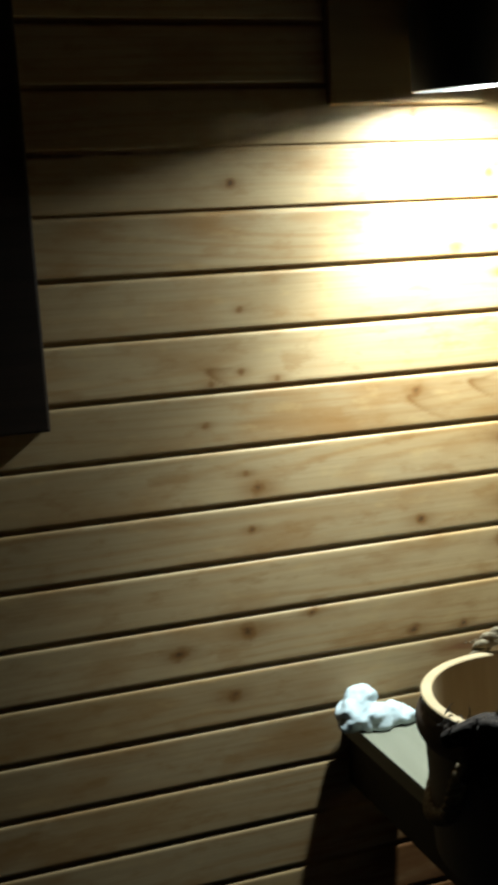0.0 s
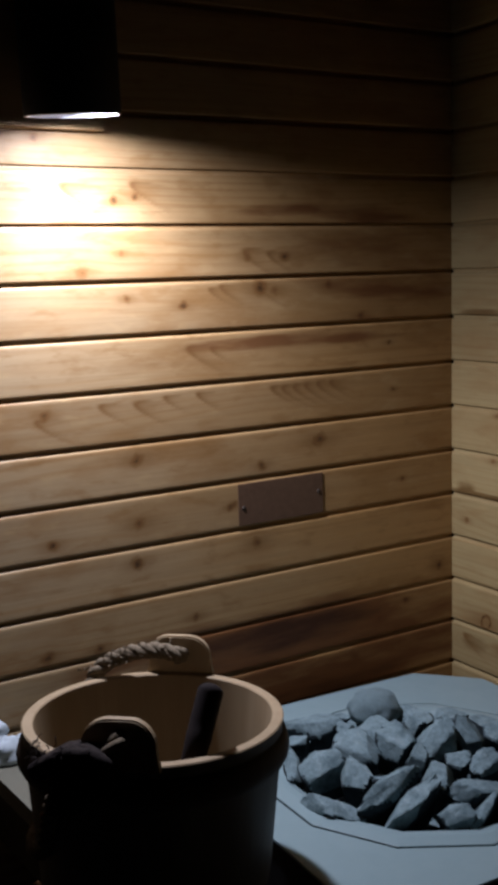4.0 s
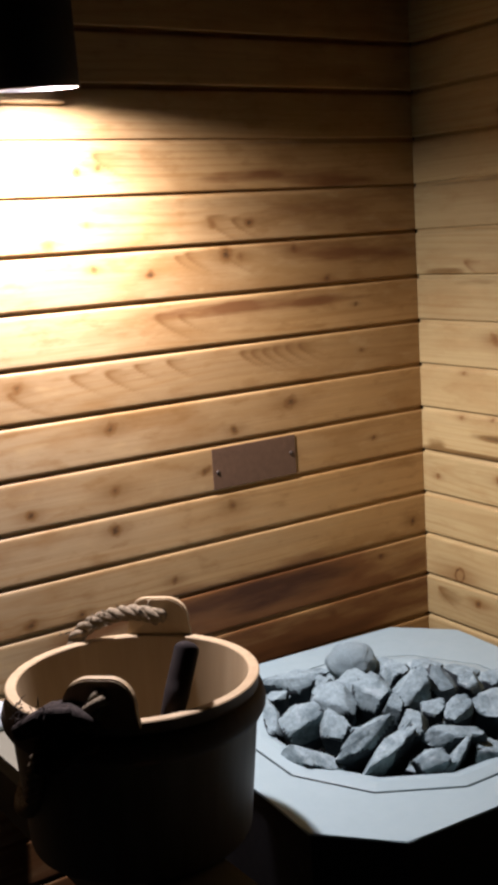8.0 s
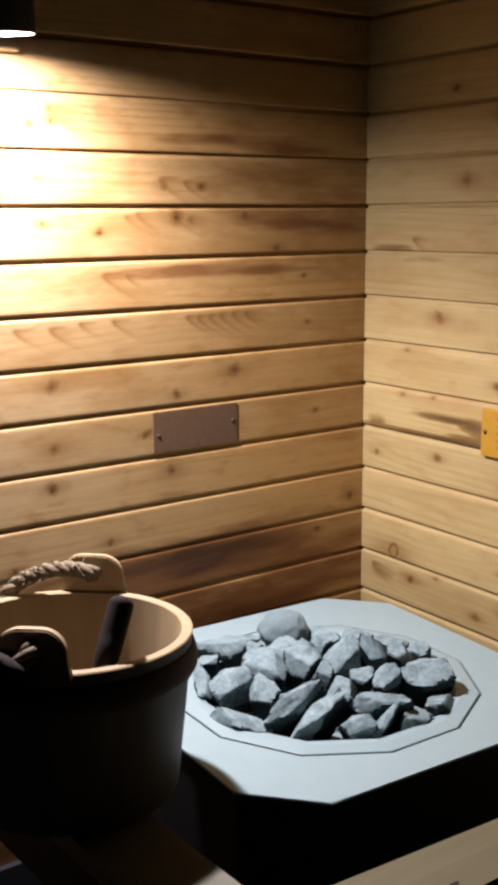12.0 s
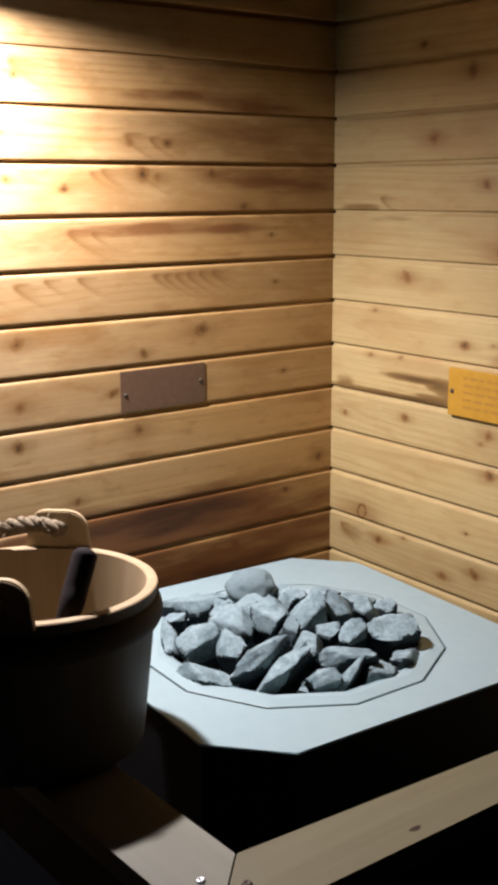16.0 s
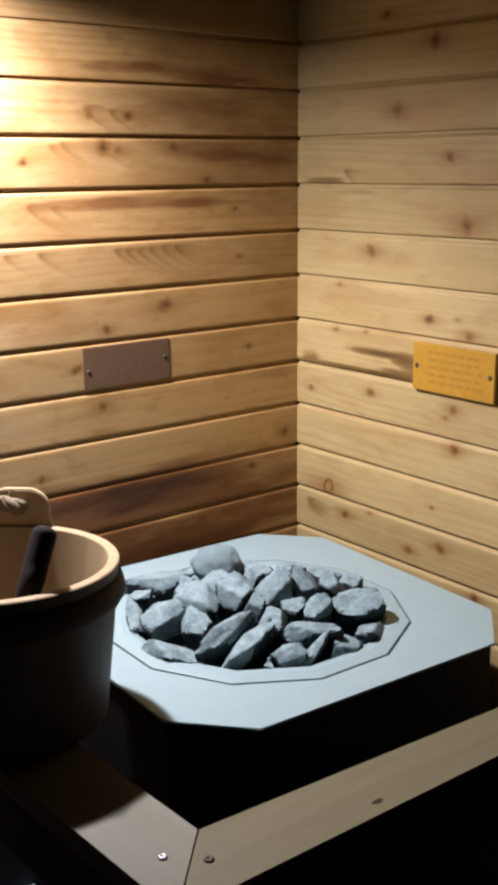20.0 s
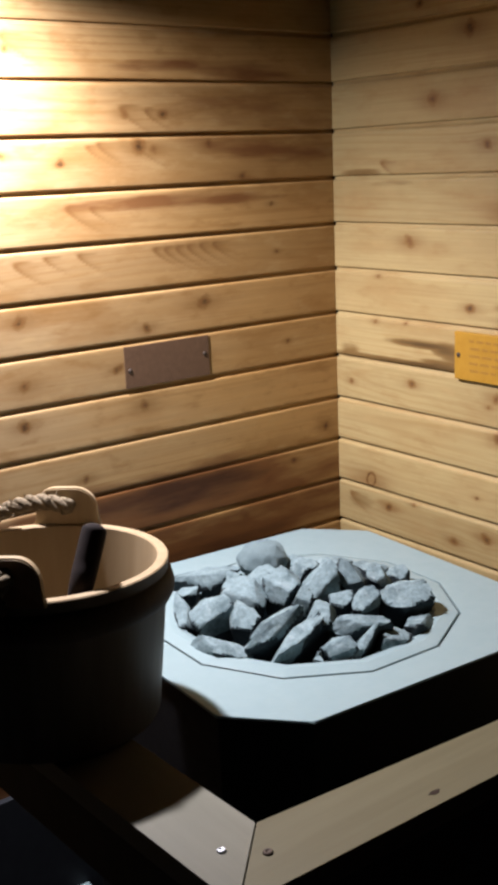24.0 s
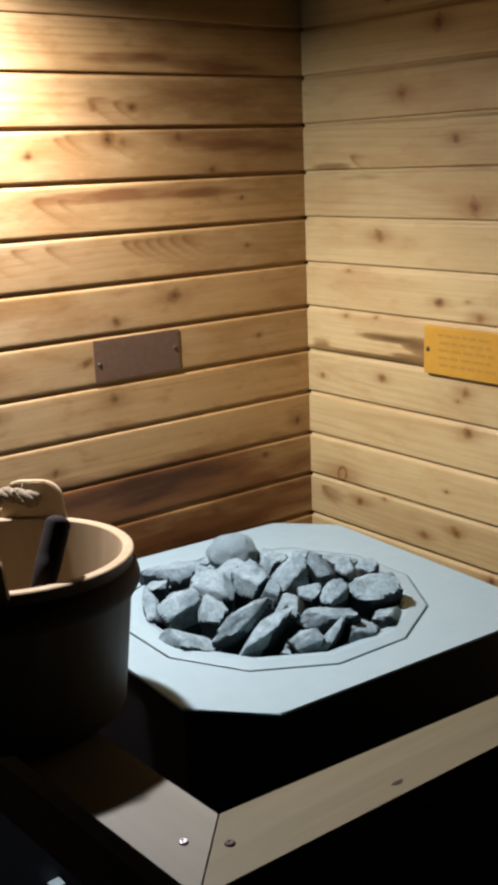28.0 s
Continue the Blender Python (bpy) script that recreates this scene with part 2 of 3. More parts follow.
# darker rope for the knot and the fray beside it
DARK_ROPE = speckled("dark_rope", (0.030, 0.020, 0.015), (0.015, 0.010, 0.008), 260.0, 0.95, 0.0, 0.8, 0.002)
CLOTH = speckled("white_cloth", (0.50, 0.56, 0.58), (0.44, 0.50, 0.53), 120.0, 0.95, 0.0, 0.3, 0.001)
PLATE = speckled("brown_laminate", (0.145, 0.084, 0.048), (0.112, 0.063, 0.035), 90.0, 0.5, 0.0, 0.1)
AMBER = plain_wood("amber_lacquered_wood", (0.43, 0.235, 0.030), (0.37, 0.190, 0.020), 1.0, (0.08, 1, 1), 0.4)
ENGRAVED = material("engraved_lettering", (0.305, 0.150, 0.015), 0.6)[0]
SCREW = speckled("zinc_screw", (0.62, 0.64, 0.66), (0.4, 0.42, 0.44), 200.0, 0.35, 0.9)
RUST = speckled("dull_screw", (0.10, 0.07, 0.05), (0.05, 0.04, 0.03), 200.0, 0.6, 0.6)
FLOOR = speckled("dark_floor_tile", (0.024, 0.025, 0.028), (0.014, 0.015, 0.017), 25.0, 0.45, 0.0, 0.1)
GROUT = speckled("grout", (0.03, 0.03, 0.03), (0.02, 0.02, 0.02), 80.0, 0.9)
LINER = speckled("white_lamp_lining", (0.80, 0.80, 0.80), (0.76, 0.76, 0.77), 60.0, 0.4, 0.0, 0.02)
GLOW = bpy.data.materials.new("lit_diffuser")
GLOW.use_nodes = True
GLOW.node_tree.nodes["Principled BSDF"].inputs["Emission Color"].default_value = (0.93, 0.97, 1.0, 1)
GLOW.node_tree.nodes["Principled BSDF"].inputs["Emission Strength"].default_value = 6.0


# ---- builders ----
def mesh_of(name, bm, mat, smooth=False):
    me = bpy.data.meshes.new(name)
    bmesh.ops.recalc_face_normals(bm, faces=bm.faces)
    bm.to_mesh(me)
    bm.free()
    me.materials.append(mat)
    if smooth:
        me.polygons.foreach_set("use_smooth", [True] * len(me.polygons))
    return me


def part(name, bm, mat, parent=None, label="", smooth=False, at=None):
    ob = new(name, mesh_of(name, bm, mat, smooth))
    if at is not None:
        ob.matrix_basis = at
    if parent:
        ob.parent = parent
    if label:
        tagged(ob, label)
    return ob


def bevel(bm, width, segments=2, angle=0.5):
    edges = [e for e in bm.edges if len(e.link_faces) == 2 and e.calc_face_angle(0) > angle]
    bmesh.ops.bevel(bm, geom=edges, offset=width, segments=segments, affect="EDGES", profile=0.6)
    return bm


def box(x0, x1, y0, y1, z0, z1, r=0.0, seg=2):
    bm = bmesh.new()
    bmesh.ops.create_cube(bm, size=1.0, matrix=Matrix.Translation(((x0 + x1) / 2, (y0 + y1) / 2, (z0 + z1) / 2)) @ Matrix.Diagonal((x1 - x0, y1 - y0, z1 - z0, 1)))
    return bevel(bm, r, seg) if r else bm


def prism(points, z0, z1, r=0.0, seg=2):
    bm = bmesh.new()
    low = [bm.verts.new((x, y, z0)) for x, y in points]
    top = [bm.verts.new((x, y, z1)) for x, y in points]
    n = len(points)
    bm.faces.new(low[::-1])
    bm.faces.new(top)
    for i in range(n):
        bm.faces.new((low[i], low[(i + 1) % n], top[(i + 1) % n], top[i]))
    return bevel(bm, r, seg) if r else bm


def lathe(profile, steps=64, closed=False):
    """A turned body from (radius, height) pairs."""
    bm = bmesh.new()
    rings = [[bm.verts.new((r * math.cos(2 * math.pi * i / steps), r * math.sin(2 * math.pi * i / steps), z)) for i in range(steps)] for r, z in profile]
    pairs = list(zip(rings, rings[1:])) + ([(rings[-1], rings[0])] if closed else [])
    for a, b in pairs:
        for i in range(steps):
            j = (i + 1) % steps
            bm.faces.new((a[i], a[j], b[j], b[i]))
    return bm


def tube(path, radii, sides=10, bm=None):
    """A round rod along a path of points."""
    bm = bm or bmesh.new()
    pts = [Vector(p) for p in path]
    rings = []
    for i, p in enumerate(pts):
        d = (pts[min(i + 1, len(pts) - 1)] - pts[max(i - 1, 0)]).normalized()
        u = d.orthogonal().normalized() if i == 0 else (u - d * u.dot(d)).normalized()
        v = d.cross(u)
        r = radii[i] if isinstance(radii, (list, tuple)) else radii
        rings.append([bm.verts.new(p + r * (math.cos(2 * math.pi * k / sides) * u + math.sin(2 * math.pi * k / sides) * v)) for k in range(sides)])
    for a, b in zip(rings, rings[1:]):
        for k in range(sides):
            bm.faces.new((a[k], a[(k + 1) % sides], b[(k + 1) % sides], b[k]))
    bm.faces.new(rings[0][::-1])
    bm.faces.new(rings[-1])
    return bm


def spline(points, n):
    """Catmull-Rom points through the given ones."""
    p = [Vector(q) for q in points]
    p = [2 * p[0] - p[1]] + p + [2 * p[-1] - p[-2]]
    out = []
    for i in range(1, len(p) - 2):
        for k in range(n):
            t = k / n
            a, b, c, d = p[i - 1], p[i], p[i + 1], p[i + 2]
            out.append(0.5 * ((2 * b) + (c - a) * t + (2 * a - 5 * b + 4 * c - d) * t * t + (3 * b - a - 3 * c + d) * t ** 3))
    return out + [p[-2]]


# ---- the room ----
FLOOR_Z, CEIL_Z = -0.75, 1.38
X0, Y0 = -2.9, -3.3
PITCH = 0.09

# floor, ceiling and far walls are unseen, added dark to keep bounce low
tagged(part("floor", box(X0, 0, Y0, 0, FLOOR_Z - 0.1, FLOOR_Z), GROUT), "unseen tiled floor, coloured dark to cut bounced light", "floor", kind="structure")
tagged(part("ceiling", box(X0 - 0.1, 0.1, Y0 - 0.1, 0.1, CEIL_Z, CEIL_Z + 0.1), ROOM), "unseen ceiling, coloured dark to cut bounced light", "ceiling", kind="structure")
tagged(part("wall_west", box(X0 - 0.1, X0, Y0, 0.0, FLOOR_Z, CEIL_Z), ROOM), "unseen side wall, coloured dark to cut bounced light", "wall", kind="structure")
tagged(part("wall_south", box(X0, 0, Y0 - 0.1, Y0, FLOOR_Z, CEIL_Z), ROOM), "unseen back wall, coloured dark to cut bounced light", "wall", kind="structure")
wall_north = tagged(part("wall_north", box(X0, 0.1, 0.012, 0.1, FLOOR_Z, CEIL_Z), DARKWOOD), "pine-panelled sauna wall with horizontal boards and a lamp", "wall", kind="structure")
wall_east = tagged(part("wall_east", box(0.012, 0.1, Y0, 0.0118, FLOOR_Z, CEIL_Z), DARKWOOD), "pine-panelled sauna wall with horizontal knotty boards beside the heater", "wall", kind="structure")

# ---- the lamp ----
lamp = tagged(new("wall_lamp"), "dark half-open wall lamp shade shining down on a pine mounting board", "lamp")
lamp.location = (LAMP.x, 0, LAMP.z)
AT_LAMP = Matrix.Translation((0, LAMP.y, 0.0)) @ TILT
part("shade", lathe([(0.0685, 0.0), (0.070, 0.0008), (0.0705, 0.002), (0.070, 0.21), (0.066, 0.218), (0.0005, 0.220), (0.0005, 0.216), (0.064, 0.214), (0.0685, 0.208)], 48, True), BLACK, lamp, "dark metal lamp shade", True, AT_LAMP)
part("reflector", lathe([(0.0683, 0.0004), (0.0683, 0.060), (0.0005, 0.060), (0.0005, 0.059), (0.0673, 0.059), (0.0673, 0.0004)], 48, True), LINER, lamp, "white lining inside the shade", True, AT_LAMP)
part("bulb", lathe([(0.0005, RECESS), (0.027, RECESS), (0.029, RECESS + 0.002), (0.018, 0.048), (0.014, 0.0588), (0.0005, 0.0588)], 32, True), GLOW, lamp, "glowing reflector bulb set back in the shade", False, AT_LAMP @ Matrix.Translation((OFF_X, OFF_Y, 0)))
part("mounting_board", box(-0.155, 0.100, -0.020, -0.0005, -0.003, 0.20, 0.002), BOARD, lamp, "pale pine mounting board")
part("bracket", box(-0.02, 0.02, -0.062, -0.0205, 0.08, 0.13, 0.002), BLACK, lamp)

# ---- dark cabinet on the lamp wall ----
cabinet = tagged(new("wall_cabinet"), "dark wooden wall cabinet, closed, hanging on the panelled wall", "cabinet")
cabinet.location = (-1.461, 0, 0.604)
part("body", box(-0.36, 0, -0.040, -0.0005, 0, 0.62, 0.003), DARKWOOD, cabinet)
door = part("door", box(-0.357, -0.003, -0.056, -0.0405, 0.003, 0.617, 0.003), DARKWOOD, cabinet)

# ---- the heater ----
HX, HY, HZ = -0.432, -0.404, 0.052
heater = tagged(new("sauna_heater"), "sauna heater with white octagonal top and black steel body", "heater")
heater.matrix_basis = pose(HX, HY, HZ, 0, 0, -3.4)


def octagon(half, cut):
    return [(half, -half + cut), (half, half - cut), (half - cut, half), (-half + cut, half), (-half, half - cut), (-half, -half + cut), (-half + cut, -half), (half - cut, -half)]


def frame_plate(outer, inner, z0, z1, r):
    """A flat plate between two outlines of as many points, with thickness."""
    bm = bmesh.new()
    n = len(outer)
    rows = [[bm.verts.new((x, y, z)) for x, y in line] for line, z in ((outer, z1), (outer, z0), (inner, z0), (inner, z1))]
    for a, b in zip(rows, rows[1:] + rows[:1]):
        for i in range(n):
            bm.faces.new((a[i], a[(i + 1) % n], b[(i + 1) % n], b[i]))
    edges = [bm.edges.get((rows[0][i], rows[0][(i + 1) % n])) for i in range(n)]
    bmesh.ops.bevel(bm, geom=edges, offset=r, segments=2, affect="EDGES")
    return bm


def on_octagon(half, cut, angle):
    """The octagon's edge point in a direction."""
    c, s = math.cos(angle), math.sin(angle)
    k = min(half / max(abs(c), 1e-9), half / max(abs(s), 1e-9), (2 * half - cut) / (abs(c) + abs(s)))
    return (k * c, k * s)


RING, RING_X, RING_Y = 0.553, -0.010, -0.007  # the collar's turn and its place on the plate


def on_twelve(radius, angle):
    """The twelve-sided outline's edge point in a direction."""
    step = math.pi / 6
    k = (angle - RING * step) % step - step / 2
    r = radius * math.cos(step / 2) / math.cos(k)
    return (r * math.cos(angle) + RING_X, r * math.sin(angle) + RING_Y)


HALF, CUT = 0.312, 0.092
corners = sorted([math.atan2(y, x) for x, y in octagon(HALF, CUT)] + [math.pi / 6 * (i + RING) - math.pi for i in range(12)] + [math.pi / 6 * (i + RING + 0.5) - math.pi for i in range(12)])
part("top_plate", frame_plate([on_octagon(HALF, CUT, a) for a in corners], [on_twelve(0.2515, a) for a in corners], -0.004, 0.0, 0.0012), STEEL, heater, "white enamelled octagonal top plate")
part("body", frame_plate([on_octagon(HALF - 0.004, CUT, a) for a in corners], [on_twelve(0.236, a) for a in corners], FLOOR_Z - HZ + 0.06, -0.0045, 0.003), BLACK, heater, "black steel heater body")
twelve = [2 * math.pi * (i + RING) / 12 for i in range(12)]
ring_bm = bmesh.new()
loops = [[ring_bm.verts.new((RING_X + r * math.cos(a), RING_Y + r * math.sin(a), z)) for a in twelve] for r, z in ((0.2475, -0.0035), (0.2475, 0.0003), (0.2465, 0.001), (0.226, 0.004), (0.212, 0.003), (0.203, -0.003), (0.200, -0.003), (0.209, 0.000), (0.224, 0.001), (0.244, -0.0035))]
for a, b in zip(loops, loops[1:] + loops[:1]):
    for i in range(12):
        ring_bm.faces.new((a[i], a[(i + 1) % 12], b[(i + 1) % 12], b[i]))
part("collar", ring_bm, STEEL, heater, "twelve-sided white steel collar round the stones")
part("stone_basket", lathe([(0.0005, -0.060), (0.206, -0.060), (0.212, -0.0038), (0.2145, -0.0038), (0.209, -0.064), (0.0005, -0.064)], 48, True), BLACK, heater, "dark steel stone basket", False, Matrix.Translation((RING_X, RING_Y, 0)))
for sx in (-1, 1):
    for sy in (-1, 1):
        part("foot", box(sx * 0.25 - 0.02, sx * 0.25 + 0.02, sy * 0.25 - 0.02, sy * 0.25 + 0.02, FLOOR_Z - HZ, FLOOR_Z - HZ + 0.06, 0.003), BLACK, heater)


# ---- stones ----
def stone_mesh(seed, long, wide, high):
    """A broken block of rock under a flat, chipped face: its sides draw in below, its edges are blunt."""
    r = random.Random(seed)
    cuts = [((r.uniform(-0.12, 0.12), r.uniform(-0.12, 0.12), 1), 0.40), ((r.uniform(-0.8, 0.8), r.uniform(0.2, 0.8), 1), 0.56), ((r.uniform(-0.9, 0.9), r.uniform(-0.8, 0.0), 1), 0.60), ((0, 0, -1), 0.9)]
    sides = r.choice((5, 6, 6, 7))
    for k in range(sides):
        a = 2 * math.pi * (k + r.uniform(-0.28, 0.28)) / sides
        cuts.append(((math.cos(a), math.sin(a), r.uniform(-0.30, 0.06)), r.uniform(0.84, 1.0)))
    cuts = [(Vector(d).normalized(), k) for d, k in cuts]
    bm = bmesh.new()
    bmesh.ops.create_icosphere(bm, subdivisions=4, radius=1.0)
    off = Vector((seed * 3.1, seed * 1.7, 0))
    for v in bm.verts:
        d = v.co.normalized()
        p = d * sum((max(0.0, d.dot(n)) / k) ** 44 for n, k in cuts) ** (-1 / 44)
        p *= 1 + 0.05 * noise.noise(p * 1.5 + off) + 0.045 * noise.noise(p * 3.2 + off) + 0.022 * noise.noise(p * 9 + off)
        v.co = Vector((p.x * long, p.y * wide, (p.z - 0.40) * high))
    bm.faces.ensure_lookup_table()
    # sides and undersides take the darker stone, shade painted by face
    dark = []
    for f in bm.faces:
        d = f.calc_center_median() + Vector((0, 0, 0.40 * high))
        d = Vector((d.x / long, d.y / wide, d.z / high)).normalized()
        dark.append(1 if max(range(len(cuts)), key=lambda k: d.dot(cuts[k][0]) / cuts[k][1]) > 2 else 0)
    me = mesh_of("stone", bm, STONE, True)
    me.materials.append(SHADED_SIDE)
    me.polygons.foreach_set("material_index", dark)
    me.set_sharp_from_angle(angle=radians(30))
    return me


def boulder_mesh():
    bm = bmesh.new()
    bmesh.ops.create_icosphere(bm, subdivisions=4, radius=1.0)
    for v in bm.verts:
        p = v.co
        v.co = p * (1 + 0.13 * noise.noise(p * 1.3) + 0.09 * noise.noise(p * 2.6) + 0.035 * noise.noise(p * 7))
    return mesh_of("stone", bm, STONE, True)


# stones as (x, y, height of the face's middle, half length, half width, turn in the face, lean towards the room)
STONES_LEFT = [(-0.507, -0.216, 0.069, 0.059, 0.025, 25, 5), (-0.539, -0.383, 0.094, 0.036, 0.028, -28, 35), (-0.485, -0.408, 0.103, 0.032, 0.031, 63, 38), (-0.601, -0.376, 0.077, 0.032, 0.032, 11, 38),
               (-0.580, -0.431, 0.079, 0.028, 0.021, -48, 38), (-0.615, -0.312, 0.064, 0.014, 0.048, 7, 22), (-0.645, -0.462, 0.060, 0.054, 0.016, -20, 30), (-0.569, -0.497, 0.085, 0.048, 0.016, 47, 30),
               (-0.565, -0.533, 0.069, 0.053, 0.017, 46, 34), (-0.481, -0.452, 0.091, 0.018, 0.015, 37, 25), (-0.507, -0.307, 0.087, 0.014, 0.015, 0, 25), (-0.562, -0.250, 0.062, 0.021, 0.014, 45, 15), (-0.522, -0.587, 0.062, 0.020, 0.022, 80, 40)]
STONES_RIGHT = [(-0.441, -0.452, 0.108, 0.033, 0.031, 81, 32), (-0.494, -0.519, 0.089, 0.023, 0.024, -63, 36), (-0.386, -0.462, 0.101, 0.027, 0.022, -30, 32), (-0.435, -0.492, 0.088, 0.018, 0.019, 0, 25),
                (-0.331, -0.468, 0.092, 0.022, 0.022, -13, 30), (-0.413, -0.528, 0.090, 0.025, 0.020, 33, 36), (-0.338, -0.539, 0.085, 0.043, 0.033, 14, 30), (-0.461, -0.566, 0.083, 0.042, 0.018, 10, 22),
                (-0.483, -0.596, 0.064, 0.035, 0.011, 58, 30), (-0.433, -0.601, 0.060, 0.034, 0.024, 53, 8), (-0.358, -0.587, 0.059, 0.034, 0.021, 68, 6), (-0.408, -0.373, 0.104, 0.023, 0.020, 0, 20), (-0.351, -0.397, 0.099, 0.025, 0.016, 0, 15), (-0.265, -0.441, 0.073, 0.021, 0.020, -19, 12)]
# the far side of the pile, mostly hidden
STONES_FAR = [(-0.300, -0.330, 0.070, 0.034, 0.026, 10, 0), (-0.360, -0.300, 0.074, 0.032, 0.028, -20, 0), (-0.270, -0.385, 0.068, 0.028, 0.026, 30, 0), (-0.460, -0.310, 0.080, 0.034, 0.028, 15, 5), (-0.440, -0.240, 0.064, 0.030, 0.024, 0, 0)]
ROOMWARD, ALONG = Vector((-0.63, -0.777, 0)), Vector((0.777, -0.63, 0))
rng = random.Random(5)


def lay_stone(me, x, y, z, turn, lean):
    """A stone with its face leaning towards the room, turned within that face."""
    n = ROOMWARD * math.sin(lean) + Vector((0, 0, math.cos(lean)))
    up = n.cross(ALONG)
    a = ALONG * math.cos(turn) + up * math.sin(turn)
    m = Matrix((a, n.cross(a), n)).transposed().to_4x4()
    ob = new("stone", me)
    ob.matrix_basis = Matrix.Translation((x, y, z)) @ m
    tagged(ob, "broken grey sauna stone in the heater's pile", "stone", "stones on the heater")


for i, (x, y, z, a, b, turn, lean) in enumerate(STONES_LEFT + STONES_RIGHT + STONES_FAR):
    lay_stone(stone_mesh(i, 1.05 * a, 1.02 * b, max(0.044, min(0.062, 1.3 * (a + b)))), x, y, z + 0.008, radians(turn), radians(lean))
top = new("stone", boulder_mesh())
top.matrix_basis = Matrix.LocRotScale((-0.412, -0.262, 0.088), Euler((0.35, -0.15, -0.7)), (0.044, 0.038, 0.029))
tagged(top, "rounded pale grey boulder on top of the stone pile", "stone", "stones on the heater")
# the layer under them
LOW_STONES = [stone_mesh(60 + k, 0.034, 0.030, 0.040) for k in range(8)]
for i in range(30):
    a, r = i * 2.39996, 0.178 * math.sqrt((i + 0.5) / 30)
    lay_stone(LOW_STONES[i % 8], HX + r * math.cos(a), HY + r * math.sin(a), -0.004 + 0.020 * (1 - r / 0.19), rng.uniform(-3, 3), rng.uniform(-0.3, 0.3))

# ---- steel heat shield on the lower wall ----
shield = tagged(new("heat_shield"), "dull steel heat shield sheet on the wall below the heater", "heat shield")
part("sheet", box(-0.86, -0.015, -0.014, -0.0005, FLOOR_Z, -0.340, 0.001), SHEET, shield)
part("bracket", box(-0.706, -0.680, -0.040, -0.0145, -0.605, -0.575, 0.002), STEEL, shield)

# ---- guard rail ----
RZ, RT = 0.070, 0.028
rail = tagged(new("guard_rail"), "flat pine guard rail with a mitred corner round the heater", "rail")
part("side_board", prism([(-1.020, -0.0005), (-0.9725, -0.9465), (-0.8775, -0.8495), (-0.915, -0.0005)], RZ - RT, RZ, 0.003), RAIL_SIDE, rail, "pine side board, coloured paler for the lamp's light")
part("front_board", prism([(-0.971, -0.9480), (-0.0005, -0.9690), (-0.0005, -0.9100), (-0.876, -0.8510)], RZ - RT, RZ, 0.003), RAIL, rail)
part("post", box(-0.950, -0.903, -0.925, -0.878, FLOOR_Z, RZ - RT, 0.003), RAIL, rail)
# the aprons' dark wood carries the shade under the rail in its colour
part("side_apron", prism([(-1.013, -0.0005), (-0.967, -0.925), (-0.945, -0.925), (-0.991, -0.0005)], RZ - RT - 0.087, RZ - RT, 0.002), DARKWOOD, rail, "apron board on edge under the side board, coloured dark for shade")
part("front_apron", box(-0.903, -0.0005, -0.940, -0.918, RZ - RT - 0.087, RZ - RT, 0.002), DARKWOOD, rail, "apron board on edge under the front board, coloured dark for shade")


def screw(x, y, z, mat, parent=None, r=0.0055):
    bm = lathe([(0.0004, 0.0012), (r * 0.35, 0.0012), (r * 0.45, 0.0022), (r * 0.8, 0.002), (r, 0.0), (r, -0.003), (0.0004, -0.003)], 14)
    return part("screw", bm, mat, parent, "", True, Matrix.Translation((x, y, z)))


# ---- bucket ----
BH, RIM, FOOT, WALL = 0.209, 0.1636, 0.143, 0.015
bucket = tagged(new("water_bucket"), "pale wooden bucket with rope handle standing on the rail", "bucket")
BUCKET_AT = Matrix.Translation((-0.9323, -0.4767, 0.0712)) @ Matrix.Rotation(radians(-1.31), 4, "X") @ Matrix.Rotation(radians(2.19), 4, "Y")  # it tips a little over the rail's edge
bucket.matrix_basis = BUCKET_AT
part("body", lathe([(0.0005, 0.0), (FOOT, 0.0), (FOOT + 0.002, 0.004), (RIM - 0.0005, BH - 0.0015), (RIM - 0.002, BH), (RIM - WALL + 0.0015, BH), (RIM - WALL, BH - 0.0015), (FOOT - WALL + 0.009, 0.08), (FOOT - WALL + 0.003, 0.02), (0.0005, 0.02)], 96), STAVE, bucket, "wooden bucket wall, pale inside, shade painted on the outside", True)
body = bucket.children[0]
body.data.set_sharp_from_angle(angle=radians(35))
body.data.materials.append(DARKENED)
body.data.materials.append(DARK_BOTTOM)
# shade is coloured onto the outer wall; the inner bottom is darkened to bounce less
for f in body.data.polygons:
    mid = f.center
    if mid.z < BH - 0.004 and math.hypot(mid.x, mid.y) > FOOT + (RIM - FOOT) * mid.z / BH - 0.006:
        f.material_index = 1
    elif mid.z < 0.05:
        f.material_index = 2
part("hoop", lathe([(RIM - 0.008, BH - 0.054), (RIM + 0.001, BH - 0.052), (RIM + 0.0055, BH - 0.044), (RIM + 0.0065, BH - 0.036), (RIM + 0.004, BH - 0.026), (RIM + 0.0005, BH - 0.017), (RIM - 0.005, BH - 0.016)], 96, True), HOOP, bucket, "dark wooden hoop", True)


